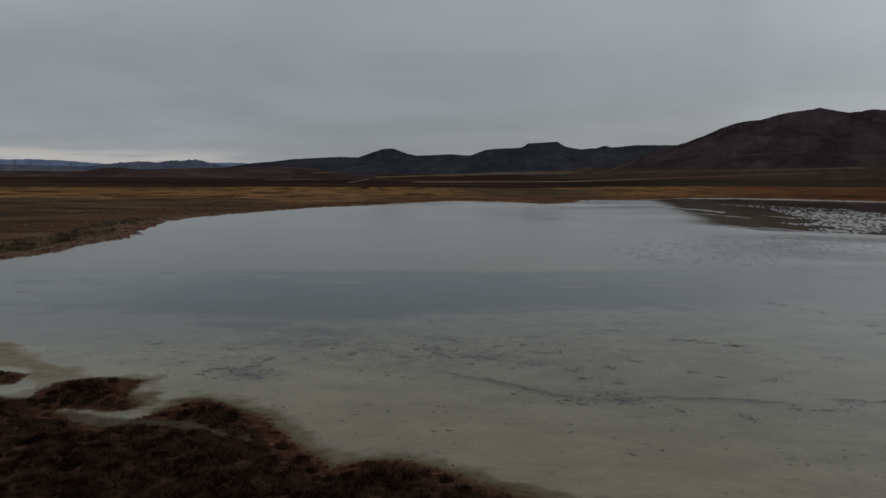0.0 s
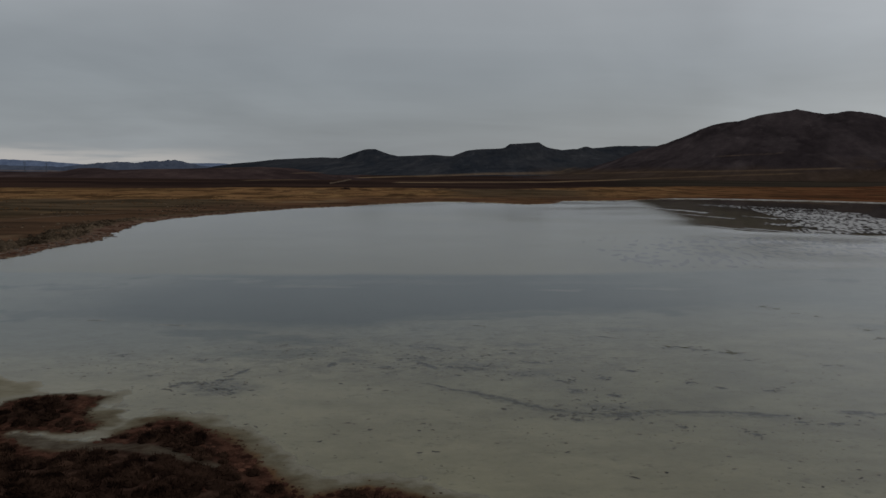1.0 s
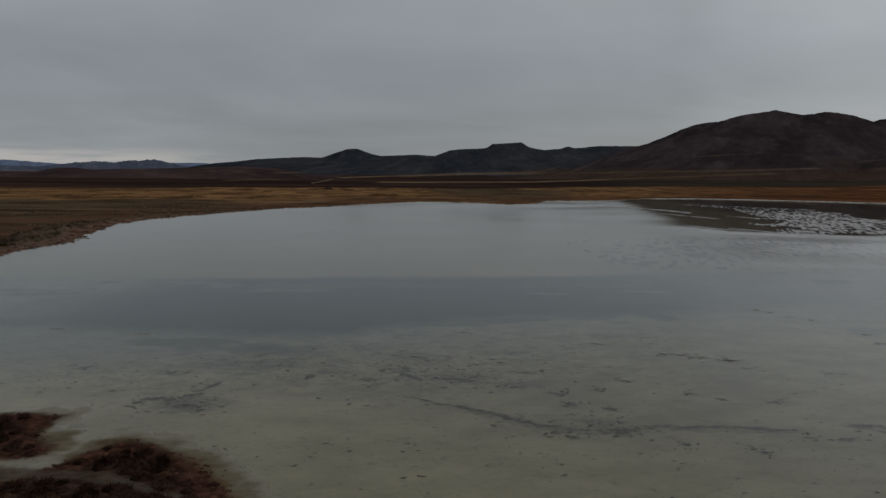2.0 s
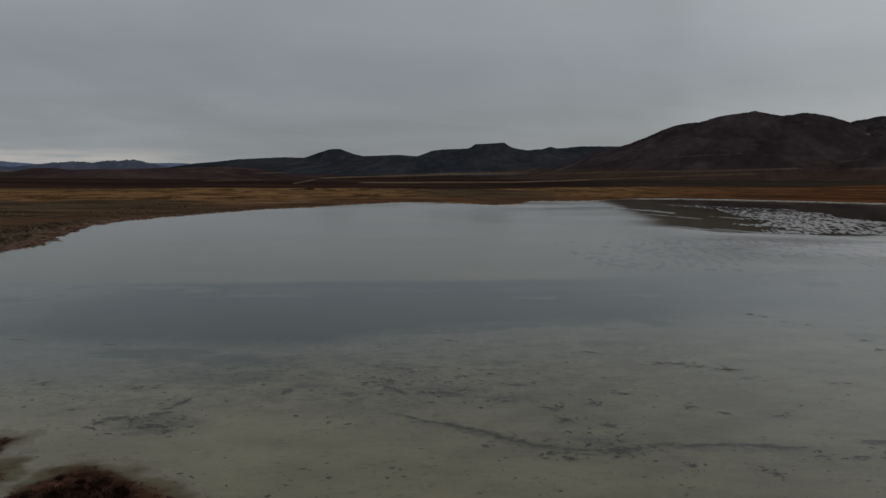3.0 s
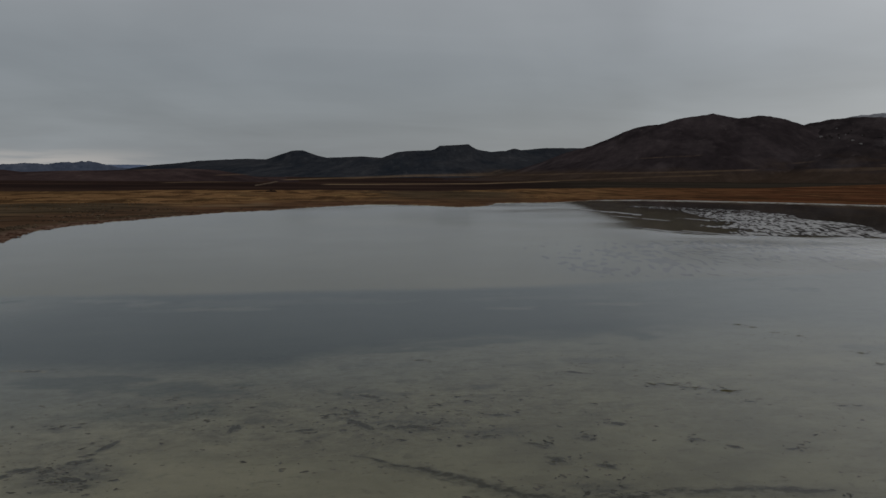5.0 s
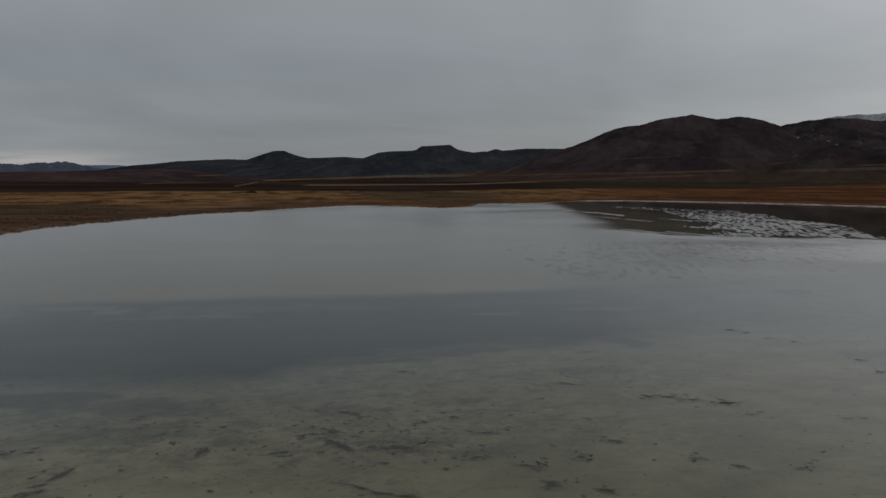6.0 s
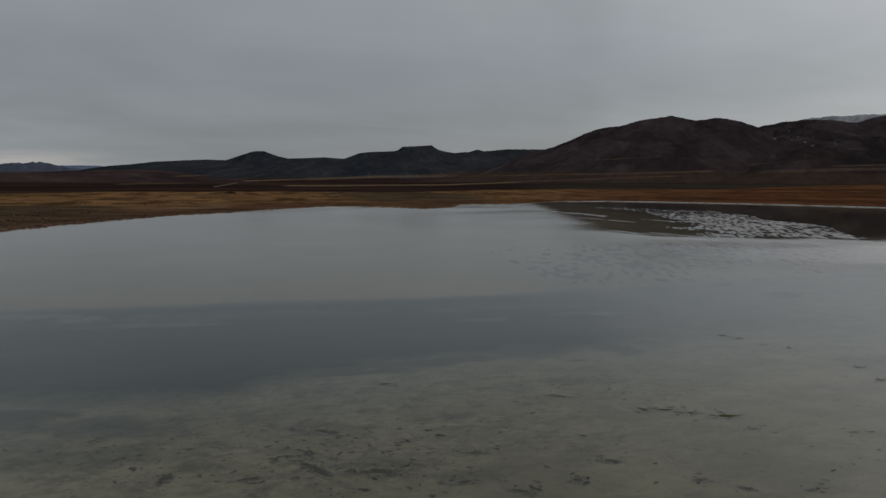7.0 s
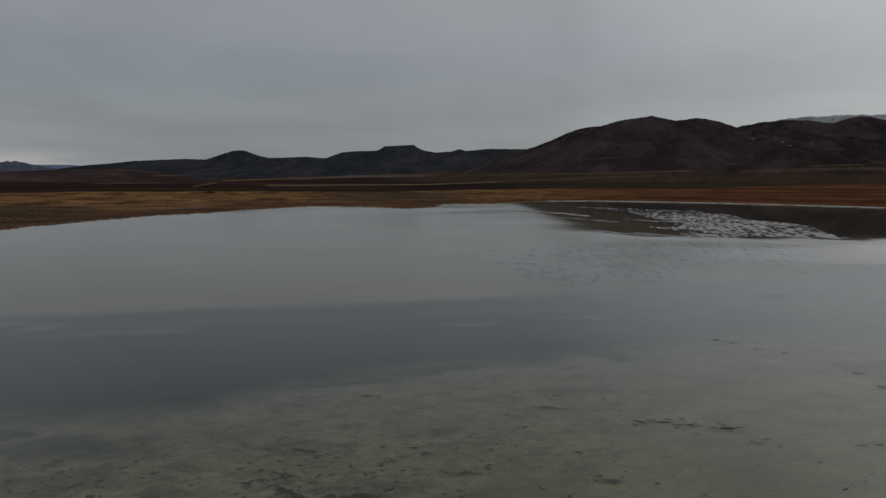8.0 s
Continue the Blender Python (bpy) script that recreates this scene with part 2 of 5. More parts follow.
# ---- materials ----
class Nodes:
    """Short hand for one node material."""

    def __init__(self, name):
        self.mat = bpy.data.materials.new(name)
        self.mat.use_nodes = True
        self.nt = self.mat.node_tree
        self.nt.nodes.clear()
        self.out = self.nt.nodes.new("ShaderNodeOutputMaterial")

    def add(self, kind, **values):
        n = self.nt.nodes.new(kind)
        for k, v in values.items():
            n.inputs[k.replace("_", " ")].default_value = v
        return n

    def link(self, a, b):
        self.nt.links.new(a, b)

    def position(self, stretch=(1, 1, 1)):
        g = self.add("ShaderNodeNewGeometry")
        m = self.add("ShaderNodeMapping")
        m.inputs["Scale"].default_value = stretch
        self.link(g.outputs["Position"], m.inputs["Vector"])
        return m.outputs[0]

    def noise(self, scale, detail=4.0, rough=0.55, stretch=(1, 1, 1), distort=0.0):
        n = self.add("ShaderNodeTexNoise", Scale=scale, Detail=detail, Roughness=rough, Distortion=distort)
        self.link(self.position(stretch), n.inputs["Vector"])
        return n.outputs["Fac"]

    def slope_noise(self, scale, detail, rough, turn, deep=0.13, tall=1.0, distort=0.0):
        """Noise drawn out along the bearing `turn` (degrees), so that patches on a low slope keep their shape."""
        g = self.add("ShaderNodeNewGeometry")
        m = self.add("ShaderNodeMapping")
        m.vector_type = "TEXTURE"
        m.inputs["Rotation"].default_value = (0, 0, -radians(turn))
        m.inputs["Scale"].default_value = (1.0, 1.0 / deep, 1.0 / tall)
        self.link(g.outputs["Position"], m.inputs["Vector"])
        n = self.add("ShaderNodeTexNoise", Scale=scale, Detail=detail, Roughness=rough, Distortion=distort)
        self.link(m.outputs[0], n.inputs["Vector"])
        return n.outputs["Fac"]

    def span(self, value, a, b, lo=0.0, hi=1.0):
        n = self.add("ShaderNodeMapRange")
        n.interpolation_type = "SMOOTHSTEP"
        n.inputs["From Min"].default_value, n.inputs["From Max"].default_value = a, b
        n.inputs["To Min"].default_value, n.inputs["To Max"].default_value = lo, hi
        self.link(value, n.inputs["Value"])
        return n.outputs[0]

    def math(self, op, a, b):
        n = self.add("ShaderNodeMath")
        n.operation = op
        for i, v in enumerate((a, b)):
            if isinstance(v, (int, float)):
                n.inputs[i].default_value = v
            else:
                self.link(v, n.inputs[i])
        return n.outputs[0]

    def mix(self, fac, a, b, blend="MIX"):
        n = self.add("ShaderNodeMix")
        n.data_type, n.blend_type = "RGBA", blend
        for sock, v in ((n.inputs[0], fac), (n.inputs[6], a), (n.inputs[7], b)):
            if isinstance(v, (int, float)):
                sock.default_value = v
            elif isinstance(v, tuple):
                sock.default_value = (*v, 1)
            else:
                self.link(v, sock)
        return n.outputs[2]

    def attribute(self, name):
        n = self.add("ShaderNodeAttribute")
        n.attribute_name = name
        return n.outputs["Fac"]

    def island(self):
        return self.add("ShaderNodeNewGeometry").outputs["Random Per Island"]

    def bump(self, height, strength=0.5, distance=0.1):
        n = self.add("ShaderNodeBump", Strength=strength, Distance=distance)
        self.link(height, n.inputs["Height"])
        return n.outputs[0]

    def surface(self, color, rough=0.9, normal=None, specular=0.0):
        b = self.add("ShaderNodeBsdfPrincipled")
        b.inputs["Specular IOR Level"].default_value = specular
        for sock, v in ((b.inputs["Base Color"], color), (b.inputs["Roughness"], rough)):
            if isinstance(v, tuple):
                sock.default_value = (*v, 1)
            elif isinstance(v, (int, float)):
                sock.default_value = v
            else:
                self.link(v, sock)
        if normal is not None:
            self.link(normal, b.inputs["Normal"])
        self.link(b.outputs[0], self.out.inputs["Surface"])
        return self.mat


def ground_material():
    m = Nodes("plain_and_lake_bed")
    fine = m.noise(1.3, 6, 0.65)
    wide = m.noise(0.03, 5, 0.6)
    streak = m.noise(0.02, 6, 0.6, (1.0, 3.2, 1.0), 0.6)
    # dry steppe grass, golden to rust
    furrow = m.attribute("furrow")
    gold = m.mix(m.span(streak, 0.3, 0.7), (0.220, 0.119, 0.052), (0.365, 0.200, 0.092))
    gold = m.mix(m.span(furrow, 0.5, 0.68, 0, 0.6), gold, (0.105, 0.066, 0.030))
    rust = m.mix(m.span(furrow, 0.35, 0.65), (0.115, 0.046, 0.024), (0.200, 0.088, 0.043))
    grass = m.mix(m.attribute("rust"), gold, rust)
    patchy = m.noise(0.05, 6, 0.60, (1.0, 0.45, 1.0), 0.6)
    straw = m.noise(0.07, 5, 0.6, (1.0, 0.30, 1.0), 0.4)
    grass = m.mix(m.math("MULTIPLY", m.span(straw, 0.50, 0.66, 0, 0.75), m.span(m.attribute("rust"), 0.2, 0.6, 1, 0.25)), grass, (0.41, 0.245, 0.105))
    grass = m.mix(m.span(patchy, 0.46, 0.62, 0, 0.85), grass, (0.072, 0.041, 0.022))
    olive = m.mix(m.span(streak, 0.36, 0.62), (0.062, 0.047, 0.030), (0.155, 0.108, 0.066))
    land = m.mix(m.attribute("gold"), olive, grass)
    land = m.mix(m.attribute("damp"), land, m.mix(m.span(streak, 0.35, 0.65), (0.076, 0.047, 0.031), (0.168, 0.090, 0.054)))
    soil = m.mix(m.span(furrow, 0.34, 0.66), (0.035, 0.0225, 0.0195), (0.068, 0.041, 0.031))
    soil = m.mix(m.attribute("grazed"), soil, m.mix(m.span(furrow, 0.34, 0.66), (0.038, 0.032, 0.025), (0.060, 0.050, 0.037)))
    land = m.mix(m.attribute("soil"), land, soil)
    land = m.mix(m.attribute("pale"), land, (0.27, 0.185, 0.112))
    land = m.mix(m.attribute("marsh"), land, m.mix(m.span(fine, 0.3, 0.75), (0.034, 0.0185, 0.014), (0.110, 0.064, 0.045)))
    land = m.mix(m.attribute("rim"), land, m.mix(m.span(fine, 0.3, 0.7), (0.036, 0.018, 0.013), (0.125, 0.060, 0.040)))
    land = m.mix(m.attribute("shore"), land, m.mix(m.span(m.noise(0.22, 6, 0.7), 0.36, 0.62), (0.110, 0.056, 0.038), (0.235, 0.155, 0.112)))
    land = m.mix(0.55, land, m.mix(fine, (0.35, 0.33, 0.30), (1.25, 1.25, 1.25)), "MULTIPLY")
    # lake bed: pale silt with algae film, dark deep mud, flecks
    mott = m.noise(0.25, 6, 0.6, (0.7, 1.3, 1))
    silt = m.mix(m.span(mott, 0.3, 0.7), (0.38, 0.345, 0.229), (0.51, 0.466, 0.312))
    silt = m.mix(m.attribute("shallow"), silt, m.mix(m.span(mott, 0.3, 0.7), (0.51, 0.457, 0.312), (0.65, 0.588, 0.41)))
    film = m.noise(0.9, 8, 0.74, (0.8, 1.4, 1), 0.25)
    blot = m.noise(0.5, 9, 0.76, (0.8, 1.2, 1), 0.25)
    silt = m.mix(m.span(film, 0.54, 0.72, 0, 0.5), silt, (0.19, 0.17, 0.13))
    silt = m.mix(m.math("MULTIPLY", m.span(blot, 0.46, 0.64, 0, 0.75), m.attribute("mottle")), silt, (0.205, 0.190, 0.125))
    silt = m.mix(m.math("MULTIPLY", m.span(m.noise(1.7, 6, 0.7, (0.9, 1.3, 1)), 0.56, 0.68, 0, 0.75), m.attribute("mottle")), silt, (0.60, 0.545, 0.385))
    silt = m.mix(m.math("MULTIPLY", m.attribute("smudge"), m.span(film, 0.3, 0.65, 0.25, 0.8)), silt, (0.205, 0.192, 0.138))
    fleck = m.noise(2.6, 4, 0.6, (0.9, 1.2, 1))
    silt = m.mix(m.math("MULTIPLY", m.span(fleck, 0.62, 0.70, 0, 0.8), m.span(blot, 0.42, 0.6)), silt, (0.12, 0.11, 0.078))
    # grey-blue of the reflected sky, mixed into the silt colour
    silt = m.mix(m.attribute("sky_on_bed"), silt, m.mix(m.span(blot, 0.38, 0.66), (0.375, 0.385, 0.325), (0.300, 0.310, 0.262)))
    silt = m.mix(m.attribute("far_bed"), silt, m.mix(m.span(wide, 0.3, 0.7), (0.395, 0.345, 0.220), (0.46, 0.405, 0.265)))
    silt = m.mix(m.attribute("deep"), silt, m.mix(mott, (0.052, 0.087, 0.065), (0.088, 0.126, 0.097)))
    # bed darkened to stand for the hill mirrored in calm water
    silt = m.mix(m.attribute("still"), silt, m.mix(mott, (0.090, 0.074, 0.048), (0.122, 0.100, 0.066)))
    grain = m.noise(1.8, 8, 0.72, (0.8, 1.2, 1))
    silt = m.mix(m.span(m.attribute("mottle"), 0.0, 0.9, 0.22, 0.8), silt, m.mix(m.span(grain, 0.30, 0.70), (0.80, 0.79, 0.78), (1.17, 1.16, 1.15)), "MULTIPLY")
    drained = m.mix(m.span(film, 0.3, 0.7), (0.32, 0.30, 0.235), (0.275, 0.256, 0.196))
    silt = m.mix(m.span(m.attribute("sand"), 0.55, 0.63), silt, m.mix(m.span(film, 0.3, 0.7), (0.395, 0.368, 0.288), (0.345, 0.318, 0.242)))
    silt = m.mix(m.span(m.attribute("sand"), 0.60, 1.0, 0, 0.9), silt, m.mix(m.span(film, 0.36, 0.66), (0.295, 0.268, 0.192), (0.225, 0.200, 0.135)))
    silt = m.mix(m.span(m.attribute("algae"), 0.41, 0.47), silt, drained)
    silt = m.mix(m.span(m.attribute("algae"), 0.48, 0.72), silt, m.mix(m.span(film, 0.35, 0.65), (0.215, 0.190, 0.132), (0.155, 0.134, 0.090)))
    silt = m.mix(m.span(m.attribute("algae"), 0.70, 0.97), silt, m.mix(m.span(film, 0.35, 0.65), (0.16, 0.122, 0.075), (0.085, 0.060, 0.038)))
    col = m.mix(m.attribute("bed"), land, silt)
    col = m.mix(m.math("MULTIPLY", m.attribute("bare_sand"), 0.88), col, m.mix(m.span(film, 0.38, 0.62), (0.118, 0.097, 0.071), (0.062, 0.044, 0.030)))
    return m.surface(col, 0.9, m.bump(fine, 0.6, 0.25))


def water_material():
    m = Nodes("shallow_lake_water")
    g = m.add("ShaderNodeBsdfGlossy")
    calm = m.attribute("calm")
    patch = m.noise(0.012, 4, 0.55, (1.0, 2.2, 1.0), 0.6)
    r = m.math("MULTIPLY", m.span(patch, 0.35, 0.65, 0.10, 0.19), m.math("SUBTRACT", 1.0, m.math("MULTIPLY", calm, 0.80)))
    m.link(r, g.inputs["Roughness"])
    g.inputs["Color"].default_value = (0.985, 0.99, 1.01, 1)
    h = m.noise(0.5, 3, 0.5, (0.6, 1.5, 1))
    n = m.bump(h, 0.012, 0.1)
    m.link(n, g.inputs["Normal"])
    t = m.add("ShaderNodeBsdfTransparent")
    t.inputs["Color"].default_value = (0.88, 0.90, 0.88, 1)
    f = m.add("ShaderNodeFresnel", IOR=1.333)
    mx = m.add("ShaderNodeMixShader")
    m.link(f.outputs[0], mx.inputs[0])
    m.link(t.outputs[0], mx.inputs[1])
    m.link(g.outputs[0], mx.inputs[2])
    m.link(mx.outputs[0], m.out.inputs["Surface"])
    return m.mat


def hill_material(name, low, high, scree, patch=0.62, bump=6.0, turn=0.0):
    m = Nodes(name)
    big = m.slope_noise(0.006, 7, 0.62, turn, 0.2, 1.2, 0.4)
    fine = m.slope_noise(0.05, 6, 0.65, turn)
    band = m.noise(0.004, 5, 0.55, (0.5, 0.5, 9.0), 0.7)
    c = m.mix(m.span(big, 0.35, 0.65), low, high)
    clump = m.slope_noise(0.018, 7, 0.70, turn, 0.13, 0.9, 0.3)
    where = m.noise(0.0035, 3, 0.5)
    c = m.mix(m.math("MULTIPLY", m.span(fine, patch, patch + 0.1, 0, 0.5), m.span(where, 0.45, 0.6)), c, scree)
    c = m.mix(m.span(band, 0.60, 0.72, 0, 0.2), c, scree)
    c = m.mix(m.span(clump, 0.58, 0.74, 0, 0.32), c, scree)
    c = m.mix(m.span(m.slope_noise(0.011, 6, 0.62, turn, 0.15, 1.2, 0.5), 0.50, 0.68, 0, 0.28), c, scree)
    c = m.mix(m.attribute("field"), c, (0.27, 0.185, 0.112))
    c = m.mix(m.attribute("fallow"), c, (0.078, 0.053, 0.034))
    c = m.mix(1.0, c, m.mix(clump, (0.68, 0.68, 0.70), (1.25, 1.22, 1.23)), "MULTIPLY")
    c = m.mix(1.0, c, m.mix(m.span(m.slope_noise(0.045, 7, 0.66, turn), 0.32, 0.68), (0.84, 0.84, 0.85), (1.15, 1.14, 1.13)), "MULTIPLY")
    return m.surface(c, 0.95, m.bump(clump, 0.6, bump * 2))


def plain_material(name, a, b, scale=3.0, rough=0.9, bump=0.3, distance=0.05):
    m = Nodes(name)
    n = m.noise(scale, 5, 0.6)
    isl = m.island()
    c = m.mix(m.span(n, 0.3, 0.7), a, b)
    c = m.mix(0.7, c, m.mix(isl, (0.5, 0.5, 0.5), (1.45, 1.4, 1.35)), "MULTIPLY")
    return m.surface(c, rough, m.bump(n, bump, distance))


MAT_GROUND = ground_material()
MAT_WATER = water_material()
MAT_RIDGE = hill_material("dark_ridge_rock", (0.030, 0.036, 0.044), (0.052, 0.055, 0.060), (0.11, 0.108, 0.108), 0.60, turn=3)
MAT_HILL = hill_material("brown_hill_scrub", (0.034, 0.0270, 0.0278), (0.070, 0.0555, 0.0552), (0.125, 0.102, 0.099), 0.60, 5.0, turn=26)
MAT_SIDE = hill_material("scrubby_hillside", (0.0285, 0.0232, 0.0238), (0.060, 0.0482, 0.0472), (0.135, 0.115, 0.112), 0.60, 5.0, turn=39)
MAT_FOOT = hill_material("red_brown_foothill", (0.052, 0.036, 0.034), (0.094, 0.064, 0.058), (0.16, 0.120, 0.106), 0.66, 2.0, turn=-20)
# distance haze is put into the rock colour of the two far ranges
MAT_HAZE_BLUE = hill_material("haze_tinted_rock", (0.088, 0.108, 0.150), (0.126, 0.147, 0.190), (0.19, 0.20, 0.23), 0.66, turn=-26)
MAT_HAZE_PALE = hill_material("farthest_haze_tinted_rock", (0.165, 0.215, 0.32), (0.20, 0.255, 0.36), (0.26, 0.31, 0.40), 0.66, turn=-26)
MAT_SNOW = hill_material("thin_snow_on_rock", (0.40, 0.41, 0.42), (0.55, 0.56, 0.57), (0.15, 0.14, 0.14), 0.50, turn=42)


# ---- mesh helpers ----
def mesh_object(name, verts, faces, material, smooth=True):
    me = bpy.data.meshes.new(name)
    me.from_pydata([tuple(v) for v in verts], [], [tuple(f) for f in faces])
    me.materials.append(material)
    if smooth:
        me.polygons.foreach_set("use_smooth", [True] * len(me.polygons))
    me.update()
    return new(name, me)


def grid_mesh(name, X, Y, Z, material, closed=False):
    """A sheet from 2D arrays of places; closed joins the last column to the first."""
    rows, cols = X.shape
    verts = np.stack([X, Y, Z], -1).reshape(-1, 3)
    i, j = np.meshgrid(np.arange(rows - 1), np.arange(cols if closed else cols - 1), indexing="ij")
    k = (j + 1) % cols
    faces = np.stack([i * cols + j, i * cols + k, (i + 1) * cols + k, (i + 1) * cols + j], -1).reshape(-1, 4)
    me = bpy.data.meshes.new(name)
    me.vertices.add(len(verts))
    me.vertices.foreach_set("co", verts.astype(np.float32).ravel())
    me.loops.add(faces.size)
    me.loops.foreach_set("vertex_index", faces.astype(np.int32).ravel())
    me.polygons.add(len(faces))
    me.polygons.foreach_set("loop_start", np.arange(0, faces.size, 4, dtype=np.int32))
    me.polygons.foreach_set("use_smooth", np.ones(len(faces), bool))
    me.materials.append(material)
    me.update(calc_edges=True)
    me.validate()
    return new(name, me)


def put_attribute(ob, name, values):
    a = ob.data.attributes.new(name, "FLOAT", "POINT")
    a.data.foreach_set("value", np.asarray(values, np.float32).ravel())


def part(name, bm, material, parent, label=""):
    me = bpy.data.meshes.new(name)
    bm.to_mesh(me)
    bm.free()
    me.materials.append(material)
    ob = new(name, me)
    ob.parent = parent
    if label:
        ob["label"] = label
    return ob


def field_bands(X, Y, Z):
    """Pale stubble strips that follow the foot of the hills, and the fallow slopes between them."""
    dx, dy = X - CENTRE[0], Y - CENTRE[1]
    b = np.degrees(np.arctan2(dx, dy))
    e = np.degrees(np.arctan2(Z - EYE_Z, np.hypot(dx, dy)))
    wave = 0.05 * (fbm(b * 0.35, b * 0 + 2.0, 95, 3) - 0.5)
    patch = 0.35 + 0.9 * fbm(b * 0.8, e * 6.0, 96, 4)
    field = np.zeros_like(b)
    lines = (((-7.2, 3, 10, 10.6), (-0.12, 0.22, 0.36, 0.42), 0.07, 0.75), ((-4, 4, 9.3, 12, 16, 20.3, 24.3, 28.5), (-0.5, -0.42, -0.36, -0.26, -0.05, 0.13, 0.3, 0.46), 0.065, 0.9), ((-2, 3, 10.6), (0.05, 0.26, 0.46), 0.13, 0.5),
             ((11, 17, 24, 31), (0.34, 0.52, 0.62, 0.84), 0.075, 0.6), ((9.7, 10.4, 11.2), (0.38, 0.66, 0.86), 0.09, 0.6), ((34, 40, 50), (0.75, 0.95, 1.0), 0.16, 0.35),
             ((38.8, 42.6), (1.18, 1.26), 0.07, 0.4), ((33.2, 34.9), (1.3, 1.45), 0.06, 0.4), ((39.2, 41.0), (2.36, 2.42), 0.05, 0.3), ((22, 25.5, 27), (1.75, 1.9, 2.0), 0.04, 0.3),
             ((-38, -33, -29), (0.24, 0.25, 0.26), 0.05, 0.5), ((-18.4, -16.4), (0.55, 0.62), 0.04, 0.3), ((-12.6, -9.8), (0.2, 0.32), 0.06, 0.35), ((-16.5, -11.0), (-0.42, -0.3), 0.05, 0.4))
    for bs, es, half, power in lines:
        mid = np.interp(b, bs, es)
        on = step(half, half * 0.4, np.abs(e - mid - wave)) * step(bs[0] - 0.4, bs[0] + 0.6, b) * step(bs[-1] + 0.4, bs[-1] - 1.2, b)
        field = np.maximum(field, on * power * patch)
    fallow = step(0.95, 0.35, e + 0.8 * (fbm(b * 0.25, e * 1.5, 97, 4) - 0.5)) * step(6, 11, b) * 0.7
    fallow = np.maximum(fallow, 0.45 * step(0.5, 0.75, fbm(b * 0.6, e * 2.6, 98, 4)) * step(2.4, 1.2, e) * step(28, 34, b))
    return np.clip(field, 0, 1), np.clip(fallow, 0, 1)


# ---- ground: one sheet, from under the walk to the horizon ----
def build_ground():
    front = np.arange(-52, 56, 0.2)
    back = np.arange(56, 308, 4.0)
    az = np.radians(np.concatenate([front, back]))
    radii, r = [0.02, 1.0, 2.0], 3.0
    while r < 4850:
        radii.append(r)
        r += 0.13 if 22 < r < 46 else 0.28 if r < 68 else max(0.3, 0.0125 * r) if r < 1500 else 0.025 * r
    radii = np.array(radii)
    R, A = np.meshgrid(radii, az, indexing="ij")
    X, Y = R * np.sin(A), R * np.cos(A)
    Z, D = ground_height(X, Y)
    ob = grid_mesh("ground", X, Y, Z, MAT_GROUND, closed=True)
    deg = np.degrees(A)
    deg = np.where(deg > 180, deg - 360, deg)
    n1 = fbm(X * 0.012, Y * 0.02, 21, 5)
    n2 = fbm(X * 0.05, Y * 0.08, 22, 4)
    # limits of the grass and of the ploughed land behind it
    edge = 590 - 55 * step(-12, -24, deg) + 220 * step(2, 24, deg) + 380 * step(28, 44, deg) + 45 * (n1 - 0.5)
    gold = step(0.36, 0.56, n1 + 0.25 * (n2 - 0.5) + 0.22 * step(250, 420, R) - 0.03)
    left = step(-11, -19, deg)
    strip = step(345, 361, R + 26 * (n2 - 0.5))
    bank = 0.30 * step(0.45, 0.62, n2 + 0.2 * (n1 - 0.5)) * step(70, 30, D) * step(6, 12, D)
    gold = gold * (1 - left) + left * np.maximum(strip, bank)
    gold = np.maximum(gold, step(8, 18, deg))
    olive_stripe = step(-1, 3, deg + 4 * (n2 - 0.5)) * step(14, 10, deg) * step(375, 425, R) * step(640, 570, R)
    gold = gold * (1 - 0.9 * olive_stripe)
    soil = step(edge - 14, edge + 14, R + 34 * (fbm(X * 0.02, Y * 0.006, 47, 4, 0.6) - 0.5))
    rust = np.clip(step(8, 33, deg) + 0.8 * step(40, 0, D) * step(0.35, 0.6, n2), 0, 1)
    furrow = fbm(deg * 0.09, np.log(R) * 17.0, 24, 5, 0.6)
    pale = field_bands(X, Y, Z)[0] * step(600, 700, R)
    damp = step(85, 20, D + 70 * (n2 - 0.5)) * step(2, 6, D) * step(16, 9, deg) * step(-20, -12, deg) * 0.8
    # reddish dry ground behind the left bank
    damp = np.maximum(damp, 0.75 * left * step(52, 26, D + 26 * (n2 - 0.5)) * step(5, 12, D))
    # bare salty patches near the left shore
    bare = step(0.66, 0.72, fbm(X * 0.03, Y * 0.02, 25, 3)) * step(70, 25, D) * step(3, 6, D) * step(0, -8, deg)
    pale = np.clip(np.maximum(pale, 0.6 * bare), 0, 1)
    near = step(75, 55, np.hypot(X, Y - 5))
    shore = np.maximum(step(5.0, 0.5, D), 0.9 * step(7.0, 3.2, D + 2.5 * (n2 - 0.5)) * step(-14, -20, deg)) * (1 - near)
    bed = np.where(near > 0, step(0.15, -0.30, D + 0.6 * (fbm(X * 1.5, Y * 1.5, 38, 3) - 0.5)), step(0.012, -0.008, Z)) * step(0.05, -0.05, islands(X, Y))
    upper = 89 + 0.0026 * np.clip(X + 5, 0, 99) ** 2 + 7.0 * (fbm(X * 0.03, Y * 0.03, 31, 5, 0.6) - 0.5)
    lower = np.interp(X, [-44, -30, -20, -10, -5, 0, 8, 16, 23, 29, 45], [63, 59.5, 58.2, 58.5, 60.2, 61.5, 64.5, 65.5, 67.8, 68.8, 70])
    lower = lower + 6 * (fbm(X * 0.09, Y * 0.13, 32, 5, 0.6) - 0.5)
